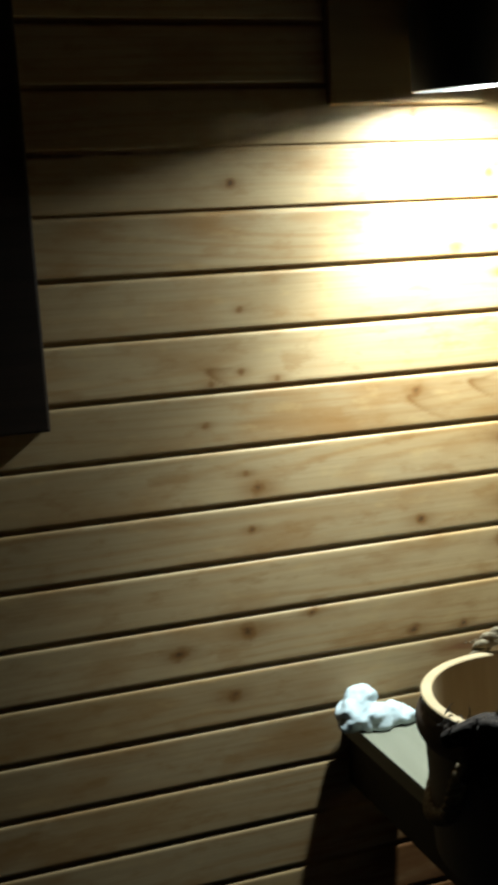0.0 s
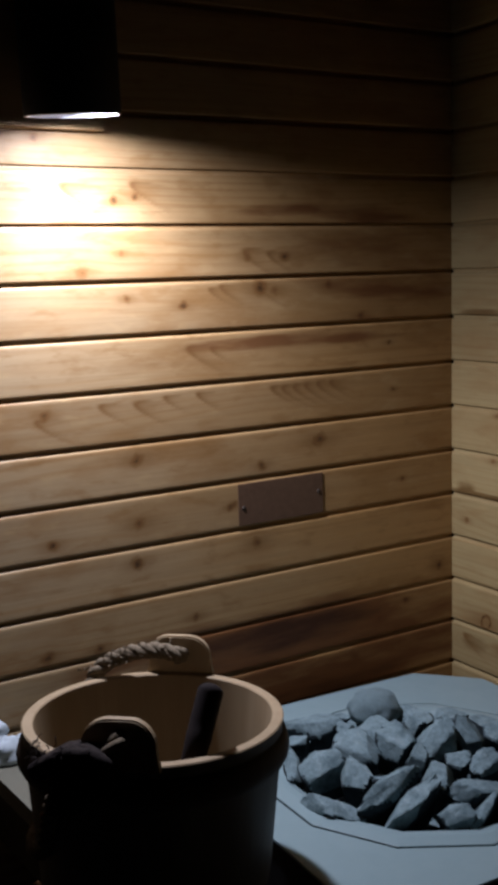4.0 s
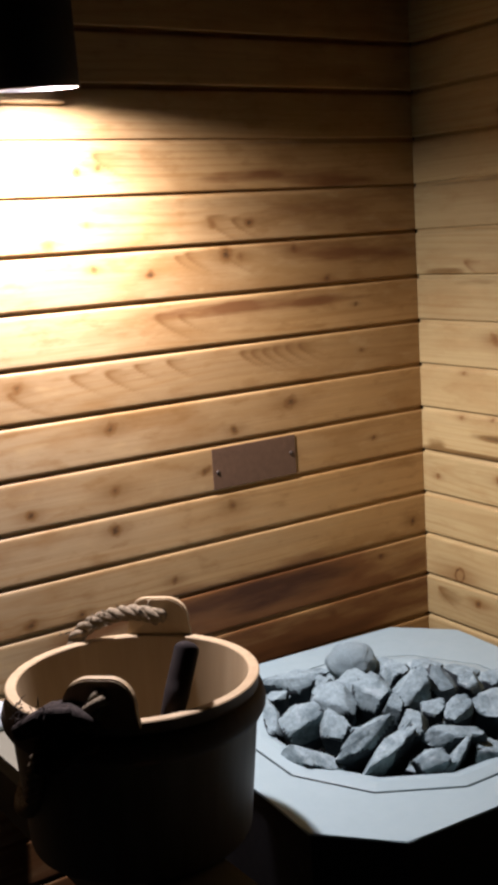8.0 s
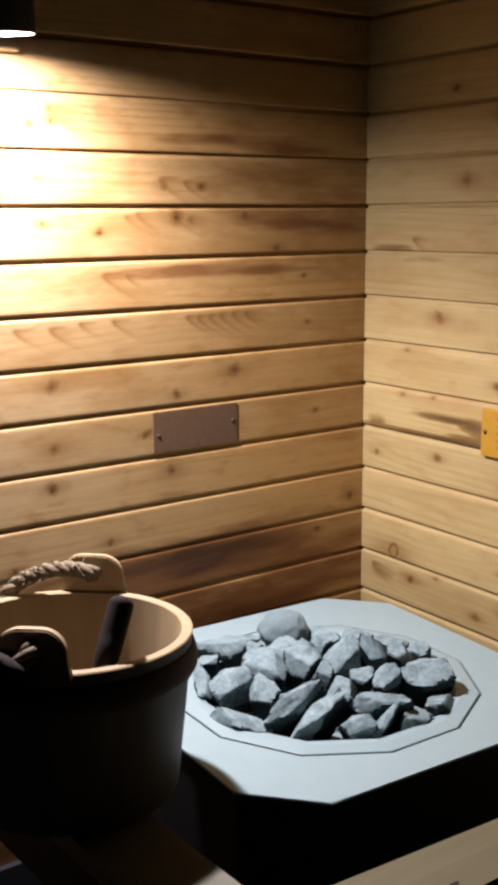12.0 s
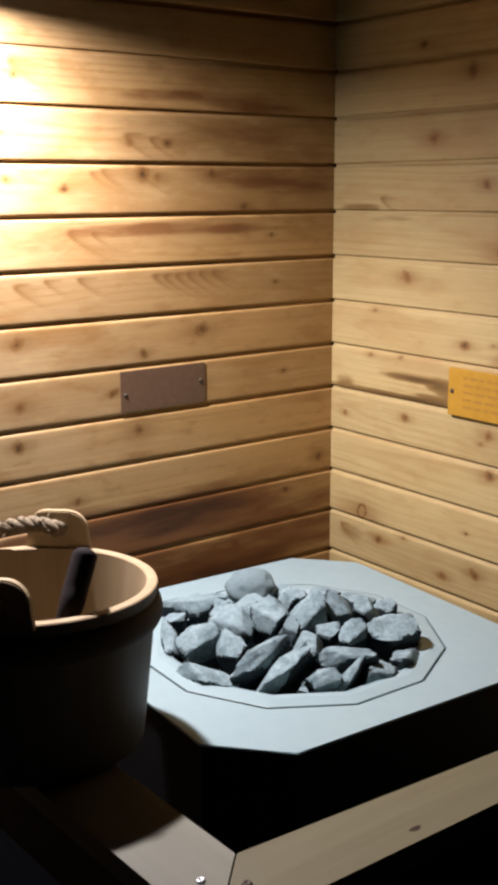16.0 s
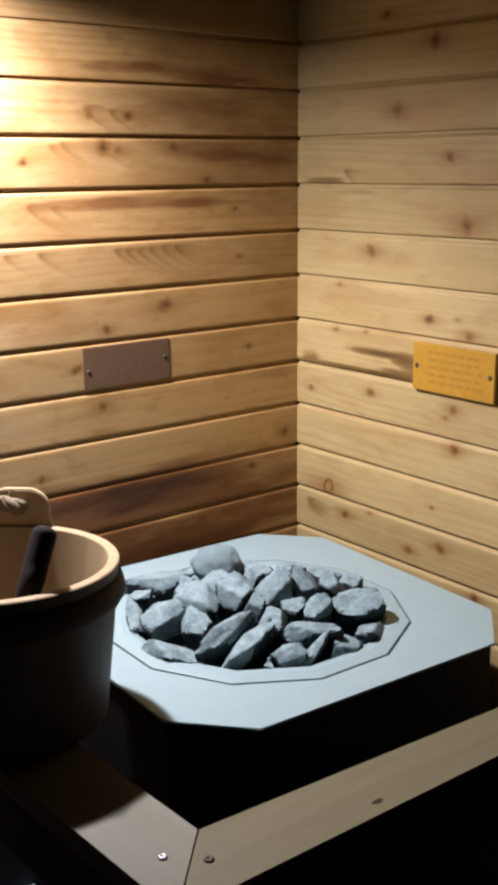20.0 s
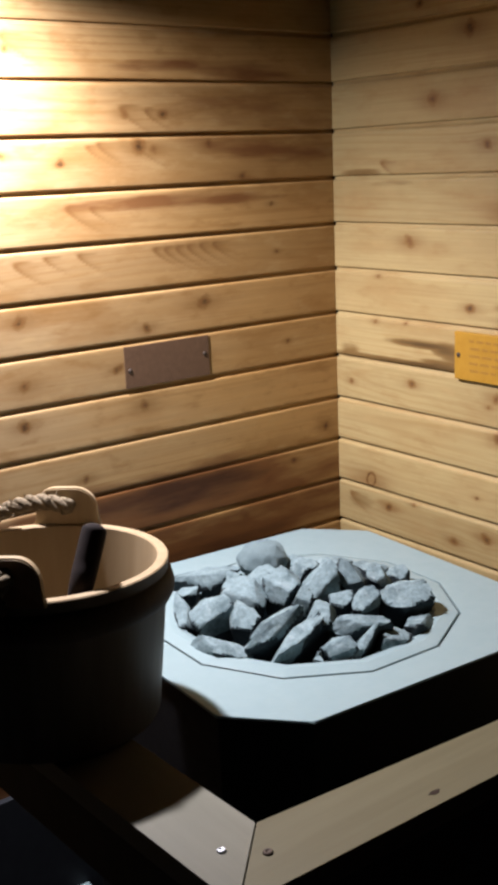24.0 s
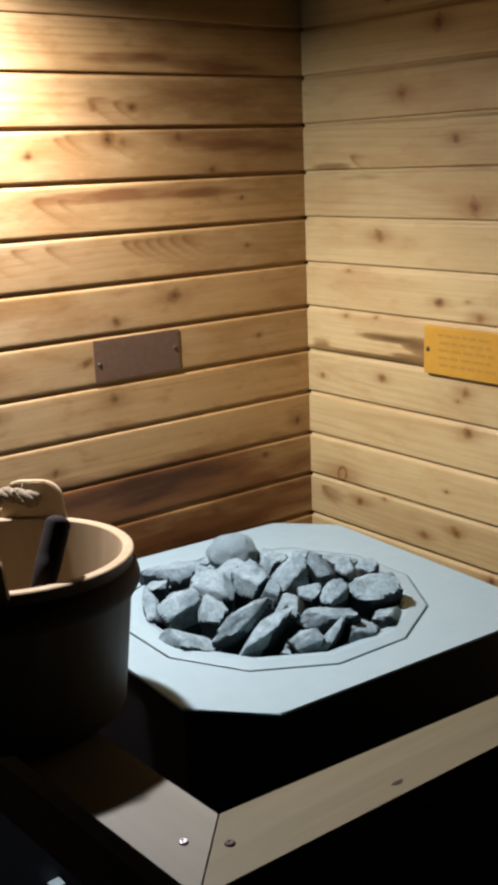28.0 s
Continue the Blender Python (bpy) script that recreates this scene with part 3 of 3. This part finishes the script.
def ear_mesh(half=0.043, rise=0.054, thick=0.013):
    """A rounded upright ear with a hole, of the bucket's wall thickness."""
    bm = bmesh.new()
    out = [(-half - 0.004, -0.004), (half + 0.004, -0.004), (half + 0.003, 0.002), (half + 0.001, 0.012)]
    out += [(half - 0.030 + 0.030 * math.cos(a), rise - 0.030 + 0.030 * math.sin(a)) for a in [k * math.pi / 16 for k in range(9)]]
    out += [(-half + 0.030 - 0.030 * math.cos(a), rise - 0.030 + 0.030 * math.sin(a)) for a in [math.pi / 2 - k * math.pi / 16 for k in range(9)]]
    out += [(-half - 0.001, 0.012), (-half - 0.003, 0.002)]
    hole = []
    for x, z in out:
        a = math.atan2(z - 0.030, x)
        hole.append((0.011 * math.cos(a), 0.030 + 0.011 * math.sin(a)))
    n = len(out)
    rows = [[bm.verts.new((x, y - 0.9 * x * x / 0.16 * 0.5, z)) for x, z in line] for line, y in ((out, 0), (out, thick), (hole, thick), (hole, 0))]
    for a, b in zip(rows, rows[1:] + rows[:1]):
        for i in range(n):
            bm.faces.new((a[i], a[(i + 1) % n], b[(i + 1) % n], b[i]))
    edges = [bm.edges.get((r[i], r[(i + 1) % n])) for r in rows[:2] for i in range(n)]
    bmesh.ops.bevel(bm, geom=edges, offset=0.002, segments=2, affect="EDGES")
    return bm


EAR = radians(50)
for turn in (EAR, EAR + math.pi):
    # local +y points inwards, so the ear sits in the wall's thickness
    at = Matrix.Translation((0, 0, BH)) @ Matrix.Rotation(turn - math.pi / 2, 4, "Z") @ Matrix.Translation((0, RIM - 0.0015, 0)) @ Matrix.Rotation(math.pi, 4, "Z")
    part("ear", ear_mesh(), STAVE, bucket, "pale wooden bucket ear with a rope hole", False, at)


def ring_point(angle, radius, z):
    return Vector((radius * math.cos(angle), radius * math.sin(angle), z))


def rope(path, parent, label, radius=0.0085, strands=3, lay=0.05):
    """A laid rope: three strands twisted round a path."""
    pts = spline(path, 16)
    bm = bmesh.new()
    length = 0.0
    lines = [[] for _ in range(strands)]
    for i, p in enumerate(pts):
        d = (pts[min(i + 1, len(pts) - 1)] - pts[max(i - 1, 0)]).normalized()
        u = d.orthogonal().normalized() if i == 0 else (u - d * u.dot(d)).normalized()
        v = d.cross(u)
        length += (p - pts[i - 1]).length if i else 0.0
        for k in range(strands):
            a = 2 * math.pi * (length / lay + k / strands)
            lines[k].append(p + radius * 0.58 * (math.cos(a) * u + math.sin(a) * v))
    for line in lines:
        tube(line, radius * 0.62, 7, bm)
    return part("rope_handle", bm, ROPE, parent, label, True)


A0, A1 = EAR, EAR + math.pi
rope([ring_point(A0 - 0.02, RIM + 0.008, BH + 0.030), ring_point(A0 - 0.03, RIM - 0.026, BH + 0.030), ring_point(A0 + 0.0, RIM - 0.035, BH + 0.036), ring_point(A0 + 0.25, RIM - 0.030, BH + 0.040), ring_point(A0 + 0.5, RIM - 0.012, BH + 0.030),
      ring_point(A0 + 0.70, RIM + 0.006, BH + 0.008), ring_point(A0 + 0.82, RIM + 0.010, BH - 0.04), ring_point(A0 + 1.2, 0.157, BH - 0.11), ring_point(A0 + 1.9, 0.151, BH - 0.150), ring_point(A0 + 2.35, 0.153, BH - 0.130),
      ring_point(A1 - 0.52, RIM + 0.008, BH - 0.060), ring_point(A1 - 0.36, RIM + 0.014, BH - 0.030), ring_point(A1 - 0.1, RIM + 0.012, BH + 0.006), ring_point(A1, RIM + 0.006, BH + 0.030), ring_point(A1 + 0.02, RIM - 0.022, BH + 0.030)],
     bucket, "twisted hemp rope handle hanging over the rim", 0.0098)
knot_bm = bmesh.new()
for k in range(9):
    loop = [ring_point(A1 - 0.22 - 0.06 * (k % 5 - 1) + 0.15 * math.cos(w + k), RIM + 0.016 + 0.012 * math.sin(2 * w + k), BH + 0.004 - 0.035 * (k // 5) + 0.018 * math.sin(w + k * 1.3)) for w in [j * 2 * math.pi / 20 for j in range(20)]]
    tube(loop, 0.0085, 7, knot_bm)
part("rope_knot", knot_bm, DARK_ROPE, bucket, "frayed dark rope knot", True)
fray = bmesh.new()
rng = random.Random(9)
for k in range(90):
    base = ring_point(A1 - 0.05 - 0.55 * rng.random(), RIM + 0.018, BH - 0.006 + 0.030 * rng.random())
    tip = base + Vector((rng.uniform(-0.014, 0.014), rng.uniform(-0.012, 0.006), rng.uniform(-0.008, 0.010)))
    tube([base, (base + tip) / 2 + Vector((0, 0, 0.003)), tip], [0.0009, 0.0007, 0.0003], 4, fray)
tagged(part("rope_fray", fray, DARK_ROPE, bucket), kind="stuff")
fray = bmesh.new()
for k in range(10):
    base = ring_point(A0 + 0.75 + 0.1 * rng.random(), RIM + 0.010, BH + 0.012)
    tip = base + Vector((rng.uniform(-0.010, 0.004), rng.uniform(-0.006, 0.006), rng.uniform(-0.002, 0.006)))
    tube([base, (base + tip) / 2, tip], [0.0009, 0.0007, 0.0003], 4, fray)
tagged(part("rope_fray", fray, ROPE, bucket), kind="stuff")

hairs = bmesh.new()
for k in range(150):
    w = rng.random()
    base = ring_point(A0 + 0.05 + 0.62 * w, RIM - 0.033 + 0.026 * w * w, BH + 0.040 - 0.022 * w ** 3) + Vector((rng.uniform(-0.008, 0.008), rng.uniform(-0.008, 0.008), rng.uniform(-0.006, 0.009)))
    tip = base + Vector((rng.uniform(-0.008, 0.008), rng.uniform(-0.008, 0.008), rng.uniform(-0.006, 0.008)))
    tube([base, (base + tip) / 2 + Vector((0, 0, 0.001)), tip], [0.0010, 0.0008, 0.0004], 4, hairs)
tagged(part("rope_fray", hairs, ROPE, bucket), kind="stuff")

# ---- ladle ----
ladle = tagged(new("ladle"), "dark wooden ladle standing in the bucket, handle above its rim", "ladle")
ladle.matrix_basis = BUCKET_AT
L0, L1, L2 = Vector((-0.050, -0.045, 0.045)), Vector((-0.0135, -0.1300, BH - 0.006)), Vector((0.019, -0.112, BH + 0.057))
hp = spline([L0, Vector((-0.030, -0.122, 0.140)), L1, L1.lerp(L2, 0.5), L2], 12)
hr = [0.009 + 0.0065 * min(1, k / 30) for k in range(len(hp))]
for k in range(7):
    hp.append(L2 + (hp[47] - hp[46]).normalized() * 0.011 * math.sin((k + 1) * math.pi / 14.6))
    hr.append(0.0155 * math.cos((k + 1) * math.pi / 14.6))
part("handle", tube(hp, hr, 18), LADLE, ladle, "thick dark wooden handle with a rounded end", True)
part("bowl", lathe([(0.0005, 0.0), (0.026, 0.004), (0.038, 0.018), (0.042, 0.04), (0.039, 0.04), (0.035, 0.02), (0.024, 0.008), (0.0005, 0.005)], 28), LADLE, ladle, "", True, Matrix.Translation((-0.055, -0.030, 0.0205)))

# ---- crumpled cloth on the rail ----
cloth_bm = bmesh.new()
rng = random.Random(3)
for k, (x, y, z, r) in enumerate([(-1.008, -0.040, 0.092, 0.036), (-0.985, -0.056, 0.086, 0.028), (-0.955, -0.048, 0.086, 0.027), (-1.026, -0.052, 0.082, 0.020), (-1.000, -0.032, 0.113, 0.026), (-0.935, -0.060, 0.081, 0.018)]):
    one = bmesh.ops.create_icosphere(cloth_bm, subdivisions=4, radius=1.0)["verts"]
    for v in one:
        p = v.co.copy()
        f = 1.0 + 0.28 * noise.noise(p * 1.1 + Vector((k * 5, 0, 0))) - 0.26 * abs(noise.noise(p * 1.7 + Vector((0, k * 3, 7)))) + 0.03 * noise.noise(p * 5)
        q = Vector((x, y, z)) + Vector((p.x * r * 1.1, p.y * r * 0.9, p.z * r * 0.85)) * f
        q.z, q.y = max(q.z, RZ + 0.0005), min(q.y, -0.002)
        v.co = q
cloth = part("crumpled_cloth", cloth_bm, CLOTH, None, "", True)
skin = cloth.modifiers.new("skin", "REMESH")
skin.mode, skin.voxel_size, skin.use_smooth_shade = "VOXEL", 0.0028, True
tagged(cloth, "crumpled white cloth lying on the rail's end by the wall", "cloth")

# ---- plates on the walls ----
plate_a = tagged(part("wall_plate", box(-0.511, -0.3245, -0.0018, -0.0004, 0.370, 0.4465, 0.0008), PLATE), "brown laminate plate screwed to the panelling", "plate")
for x, z in ((-0.500, 0.402), (-0.3345, 0.412)):
    part("screw", lathe([(0.0004, 0.0015), (0.003, 0.0015), (0.0045, 0.0), (0.0045, -0.001)], 12), RUST, plate_a, "", True, pose(x, -0.0018, z, 90, 0, 0))
plate_b = tagged(part("sign_plate", box(-0.010, -0.0005, -0.527, -0.337, 0.359, 0.4475, 0.002), AMBER), "amber lacquered wooden sign with engraved lines of text", "sign")
for y, z in ((-0.347, 0.404), (-0.517, 0.404)):
    part("screw", lathe([(0.0004, 0.0015), (0.003, 0.0015), (0.005, 0.0), (0.005, -0.001)], 12), RUST, plate_b, "", True, pose(-0.010, y, z, 0, -90, 0))
rng = random.Random(4)
for row in range(5):
    z, y = 0.4345 - row * 0.0135, -0.372 - 0.004 * rng.random()
    while y > -0.495:
        w = rng.uniform(0.010, 0.026)
        part("text_bar", box(-0.0104, -0.0098, y - w, y, z - 0.0048, z), ENGRAVED, plate_b)
        y -= w + 0.005

# rail screws
screw(-0.934, -0.867, RZ + 0.0003, SCREW, rail)
screw(-0.899, -0.900, RZ + 0.0003, RUST, rail, 0.006)
part("knot", prism([(0.008 * math.cos(a) * (1 + 0.2 * math.sin(3 * a)), 0.0035 * math.sin(a)) for a in [k * math.pi / 8 for k in range(16)]], -0.001, 0.0004), DARKWOOD, rail, "dark knot in the front board", False, Matrix.Translation((-0.690, -0.935, RZ)))

# ---- panel boards: knots as (along, height, radius) ----
KNOTS_NORTH_A = [(-1.161, 0.943, .006), (-1.065, 0.262, .007), (-1.175, 0.246, .011), (-1.204, 0.143, .010), (-1.163, 0.501, .005), (-1.161, 0.661, .005), (-1.210, 0.645, .005), (-1.104, 0.647, .005),
                 (-1.159, 0.411, .005), (-1.290, 0.227, .010), (-1.145, 0.475, .010), (-0.857, 1.040, .006), (-1.158, 0.755, .004), (-1.223, 0.583, .004), (-0.718, 0.859, .005), (-0.788, 0.829, .008),
                 (-0.712, 0.786, .006), (-0.607, 0.770, .006), (-0.727, 0.944, .006), (-0.689, 0.951, .005), (-0.867, 0.604, .007), (-0.708, 0.515, .010)]
KNOTS_NORTH_B = [(-0.708, 0.405, .010), (-0.473, 0.334, .010), (-0.606, 0.219, .007), (-0.328, 0.510, .010), (-0.458, 0.475, .008), (-0.715, 0.335, .009), (-0.226, 0.737, .006), (-0.519, 0.411, .006),
                 (-0.866, 0.390, .008), (-0.160, 0.682, .004), (-0.151, 0.590, .004), (-0.124, 0.159, .005), (-0.192, 0.132, .009), (-0.254, 0.069, .009), (-0.476, 0.850, .007), (-0.398, 0.849, .007),
                 (-0.451, 0.796, .012), (-0.420, 0.790, .008), (-0.301, 0.797, .008), (-0.035, 0.217, .007), (-0.793, 0.198, .007), (-0.886, 0.202, .008), (-0.13, 0.41, .004), (-0.527, 0.408, .006)]
KNOTS_EAST = [(0.358, 0.966, .011), (0.273, 0.857, .011), (0.400, 0.774, .008), (0.443, 0.658, .013), (0.213, 0.604, .010), (0.365, 0.489, .007), (0.432, 0.495, .003), (0.459, 0.469, .008), (0.128, 0.534, .004),
              (0.118, 0.444, .004), (0.201, 0.447, .003), (0.218, 0.330, .007), (0.044, 0.314, .005), (0.428, 0.331, .009), (0.411, 0.313, .004), (0.436, 0.258, .009), (0.100, 0.112, .017), (0.152, 0.064, .008),
              (0.330, 0.036, .008), (0.410, 0.061, .008), (0.386, 0.136, .003), (0.222, 0.084, .004), (0.497, -0.01, .008), (0.24, 1.02, .006)]
# stains as (along, height, half length, half height, depth); on the north wall also shade put into colour
STAINS_SHADE_NORTH = [(-0.42, 0.140, 0.33, 0.046, 1.0), (-0.32, 0.050, 0.30, 0.046, 0.85), (-0.52, 0.150, 0.12, 0.03, 0.5), (-0.20, 0.130, 0.08, 0.03, 0.6), (-0.36, 0.698, 0.24, 0.011, 0.40), (-0.78, -0.26, 0.20, 0.16, 0.8),
                # brown blotches high in the corner, deepened for the dim light there
                (-0.12, 0.80, 0.26, 0.05, 0.24), (-0.20, 0.895, 0.34, 0.05, 0.22), (-0.15, 0.72, 0.24, 0.04, 0.22), (-0.40, 0.93, 0.10, 0.012, 0.26)]
STAINS_EAST = [(0.255, 0.411, 0.10, 0.0055, 1.0), (0.315, 0.408, 0.035, 0.012, 0.8), (0.20, 0.3715, 0.17, 0.005, 1.0), (0.30, 0.376, 0.05, 0.008, 0.75), (0.320, 0.392, 0.022, 0.03, 0.35), (0.04, 0.379, 0.028, 0.014, 0.6), (0.08, 0.73, 0.05, 0.008, 0.4), (0.435, 0.728, 0.05, 0.006, 0.4), (0.15, 0.712, 0.07, 0.006, 0.3), (0.07, 0.06, 0.04, 0.02, 0.3)]
OPEN_RINGS = [(0.100, 0.112)]
# crescents of cut growth rings, as (along, height, size)
FIGURES_NORTH = [(-0.758, 0.606, .016), (-0.692, 0.604, .018), (-0.640, 0.612, .013), (-0.575, 0.612, .014), (-0.42, 0.610, 0.016), (-0.395, 0.608, 0.019), (-0.370, 0.608, 0.019), (-0.345, 0.609, 0.019), (-0.318, 0.610, 0.018),
                 (-0.290, 0.611, 0.016), (-0.868, 0.590, .018), (-0.465, 0.852, .022), (-0.420, 0.850, .016), (-0.520, 0.795, .016), (-0.545, 0.792, .012), (-0.440, 0.792, .018), (-0.585, 0.690, .020), (-0.545, 0.690, .014), (-1.20, 0.66, .018),
                 (-0.80, 0.96, .02), (-0.68, 0.965, .018)]
FIGURES_EAST = [(0.15, 0.745, .014), (0.05, 0.065, .016)]


def panel_board(row, u0, u1, knots, stains, figures, seed, coarse, mat):
    """One tongued board: chamfered long edges, with its growth rings, knots and stains as attributes."""
    lo, hi = row * PITCH + 0.0072, (row + 1) * PITCH
    low = [(0.0, 0.0100), (0.0, 0.0024), (0.0005, 0.0010), (0.0014, 0.0003), (0.0028, 0.0)]
    top = [(0.0046, 0.0), (0.0024, 0.0005), (0.0010, 0.0016), (0.0002, 0.0034), (0.0, 0.0050), (-0.0070, 0.0052)]
    mid = 4 if coarse else 19
    prof = [(lo + a, d) for a, d in low] + [(lo + 0.0028 + (hi - lo - 0.0074) * k / mid, 0.0) for k in range(1, mid)] + [(hi - a, d) for a, d in top]
    near0, near1 = (max(u0, -1.62), min(u1, 0.75))
    us = [u0] * (u0 < near0) + list(np.linspace(near0, near1, 12 if coarse else int((near1 - near0) / 0.0032))) + [u1] * (u1 > near1)
    U, V = np.meshgrid(np.array(us), np.array([p[0] for p in prof]), indexing="ij")
    D = np.tile(np.array([p[1] for p in prof]), (len(us), 1))
    n, m = U.shape
    r = random.Random(seed)
    warp, knot, halo, stain_shade = V.copy(), np.zeros_like(U), np.zeros_like(U), np.zeros_like(U)
    for ku, kv, kr in knots:
        if not lo - 0.012 < kv < hi + 0.012:
            continue
        du, dv = U - ku, V - kv
        warp -= 1.1 * kr * np.tanh(dv / kr) * np.exp(-(du / (3.2 * kr)) ** 2) * np.exp(-np.abs(dv) / (2.5 * kr))
        ax, sk = r.uniform(0.8, 1.35), r.uniform(-0.3, 0.3)
        dist = np.sqrt(((du + sk * dv) / ax) ** 2 + dv ** 2) / kr
        if any(abs(ku - a) < 1e-6 and abs(kv - b) < 1e-6 for a, b in OPEN_RINGS):
            knot = np.maximum(knot, 1.0 * np.exp(-((dist - 0.85) / 0.24) ** 2))
        else:
            knot = np.maximum(knot, np.clip(1.0 - 0.45 * dist, 0, 1) * (0.84 + 0.34 * r.random()))
        halo = np.maximum(halo, np.exp(-(du / (3.5 * kr)) ** 2 - (dv / (1.5 * kr)) ** 2) * 0.8)
    for fu, fv, fr in figures:
        if lo - 0.02 < fv < hi + 0.02:
            tilt = V - fv + 0.35 * (U - fu)
            bow = (U - fu) / fr + 0.7 - (tilt / (0.62 * fr)) ** 2
            edge = np.where(bow > 0, np.exp(-bow / 1.1), np.exp(-(bow / 0.40) ** 2))
            halo = np.maximum(halo, 1.15 * edge * np.exp(-np.abs(tilt / (0.95 * fr)) ** 3))
    for su, sv, lu, lv, k in stains:
        stain_shade = np.maximum(stain_shade, k * np.exp(-0.7 * np.abs((U - su) / lu) ** 3 - 0.7 * np.abs((V - sv) / lv) ** 2.5))
    heart, pith, bend = r.uniform(0.1, 0.9) * PITCH + lo, r.uniform(0.012, 0.03), r.uniform(2.0, 5.0)
    slow = np.array([noise.noise(Vector((u * 0.9, seed * 3.7, 0))) + 0.35 * noise.noise(Vector((u * 3.1, seed * 1.9, 4))) for u in us])[:, None]
    ring = np.sqrt((warp - heart) ** 2 + (pith * (1.2 + 0.9 * slow)) ** 2) * r.uniform(55, 95) + bend * slow * 0.5
    me = bpy.data.meshes.new("board")
    co = np.stack([U, D, V], -1).reshape(-1, 3)
    i = (np.arange(n - 1)[:, None] * m + np.arange(m - 1)[None]).ravel()
    faces = np.stack([i, i + m, i + m + 1, i + 1], -1)
    me.from_pydata(co.tolist(), [], faces.tolist())
    for name, values in (("ring", ring), ("knot", knot), ("halo", halo), ("stain_shade", stain_shade)):
        me.attributes.new(name, "FLOAT", "POINT").data.foreach_set("value", values.astype(np.float32).ravel())
    me.polygons.foreach_set("use_smooth", [True] * len(me.polygons))
    me.materials.append(mat)
    return me


for row in range(-8, 15):
    coarse = row < -6 or row > 12
    ob = new("board", panel_board(row, -1.9, 0.0062, KNOTS_NORTH_A + KNOTS_NORTH_B, STAINS_SHADE_NORTH, FIGURES_NORTH, row + 40, coarse, PINE_WARM_LIT))
    ob.parent = wall_north
    ob = new("board", panel_board(row, 0.0004, 0.96, KNOTS_EAST, STAINS_EAST, FIGURES_EAST, row + 90, coarse, PINE_PALE))
    ob.parent, ob.matrix_basis = wall_east, pose(0, 0, 0, 0, 0, -90)

# beyond the visible boards the walls go dark, to cut bounced light
part("dark_panelling", box(0.0, 0.012, Y0, -0.961, FLOOR_Z, CEIL_Z), ROOM, wall_east, "unseen stretch of wall, coloured dark to cut bounced light")
part("dark_panelling", box(X0, -1.901, 0.0, 0.012, FLOOR_Z, CEIL_Z), ROOM, wall_north, "unseen stretch of wall, coloured dark to cut bounced light")

# floor tiles
tile_me = mesh_of("tile", box(-0.098, 0.098, -0.098, 0.098, 0, 0.008, 0.0015, 1), FLOOR)
floor_ob = bpy.data.objects["floor"]
for i in range(14):
    for j in range(16):
        ob = new("tile", tile_me)
        ob.parent, ob.location = floor_ob, (-0.1 - 0.2 * i, -0.1 - 0.2 * j, FLOOR_Z - 0.0075)
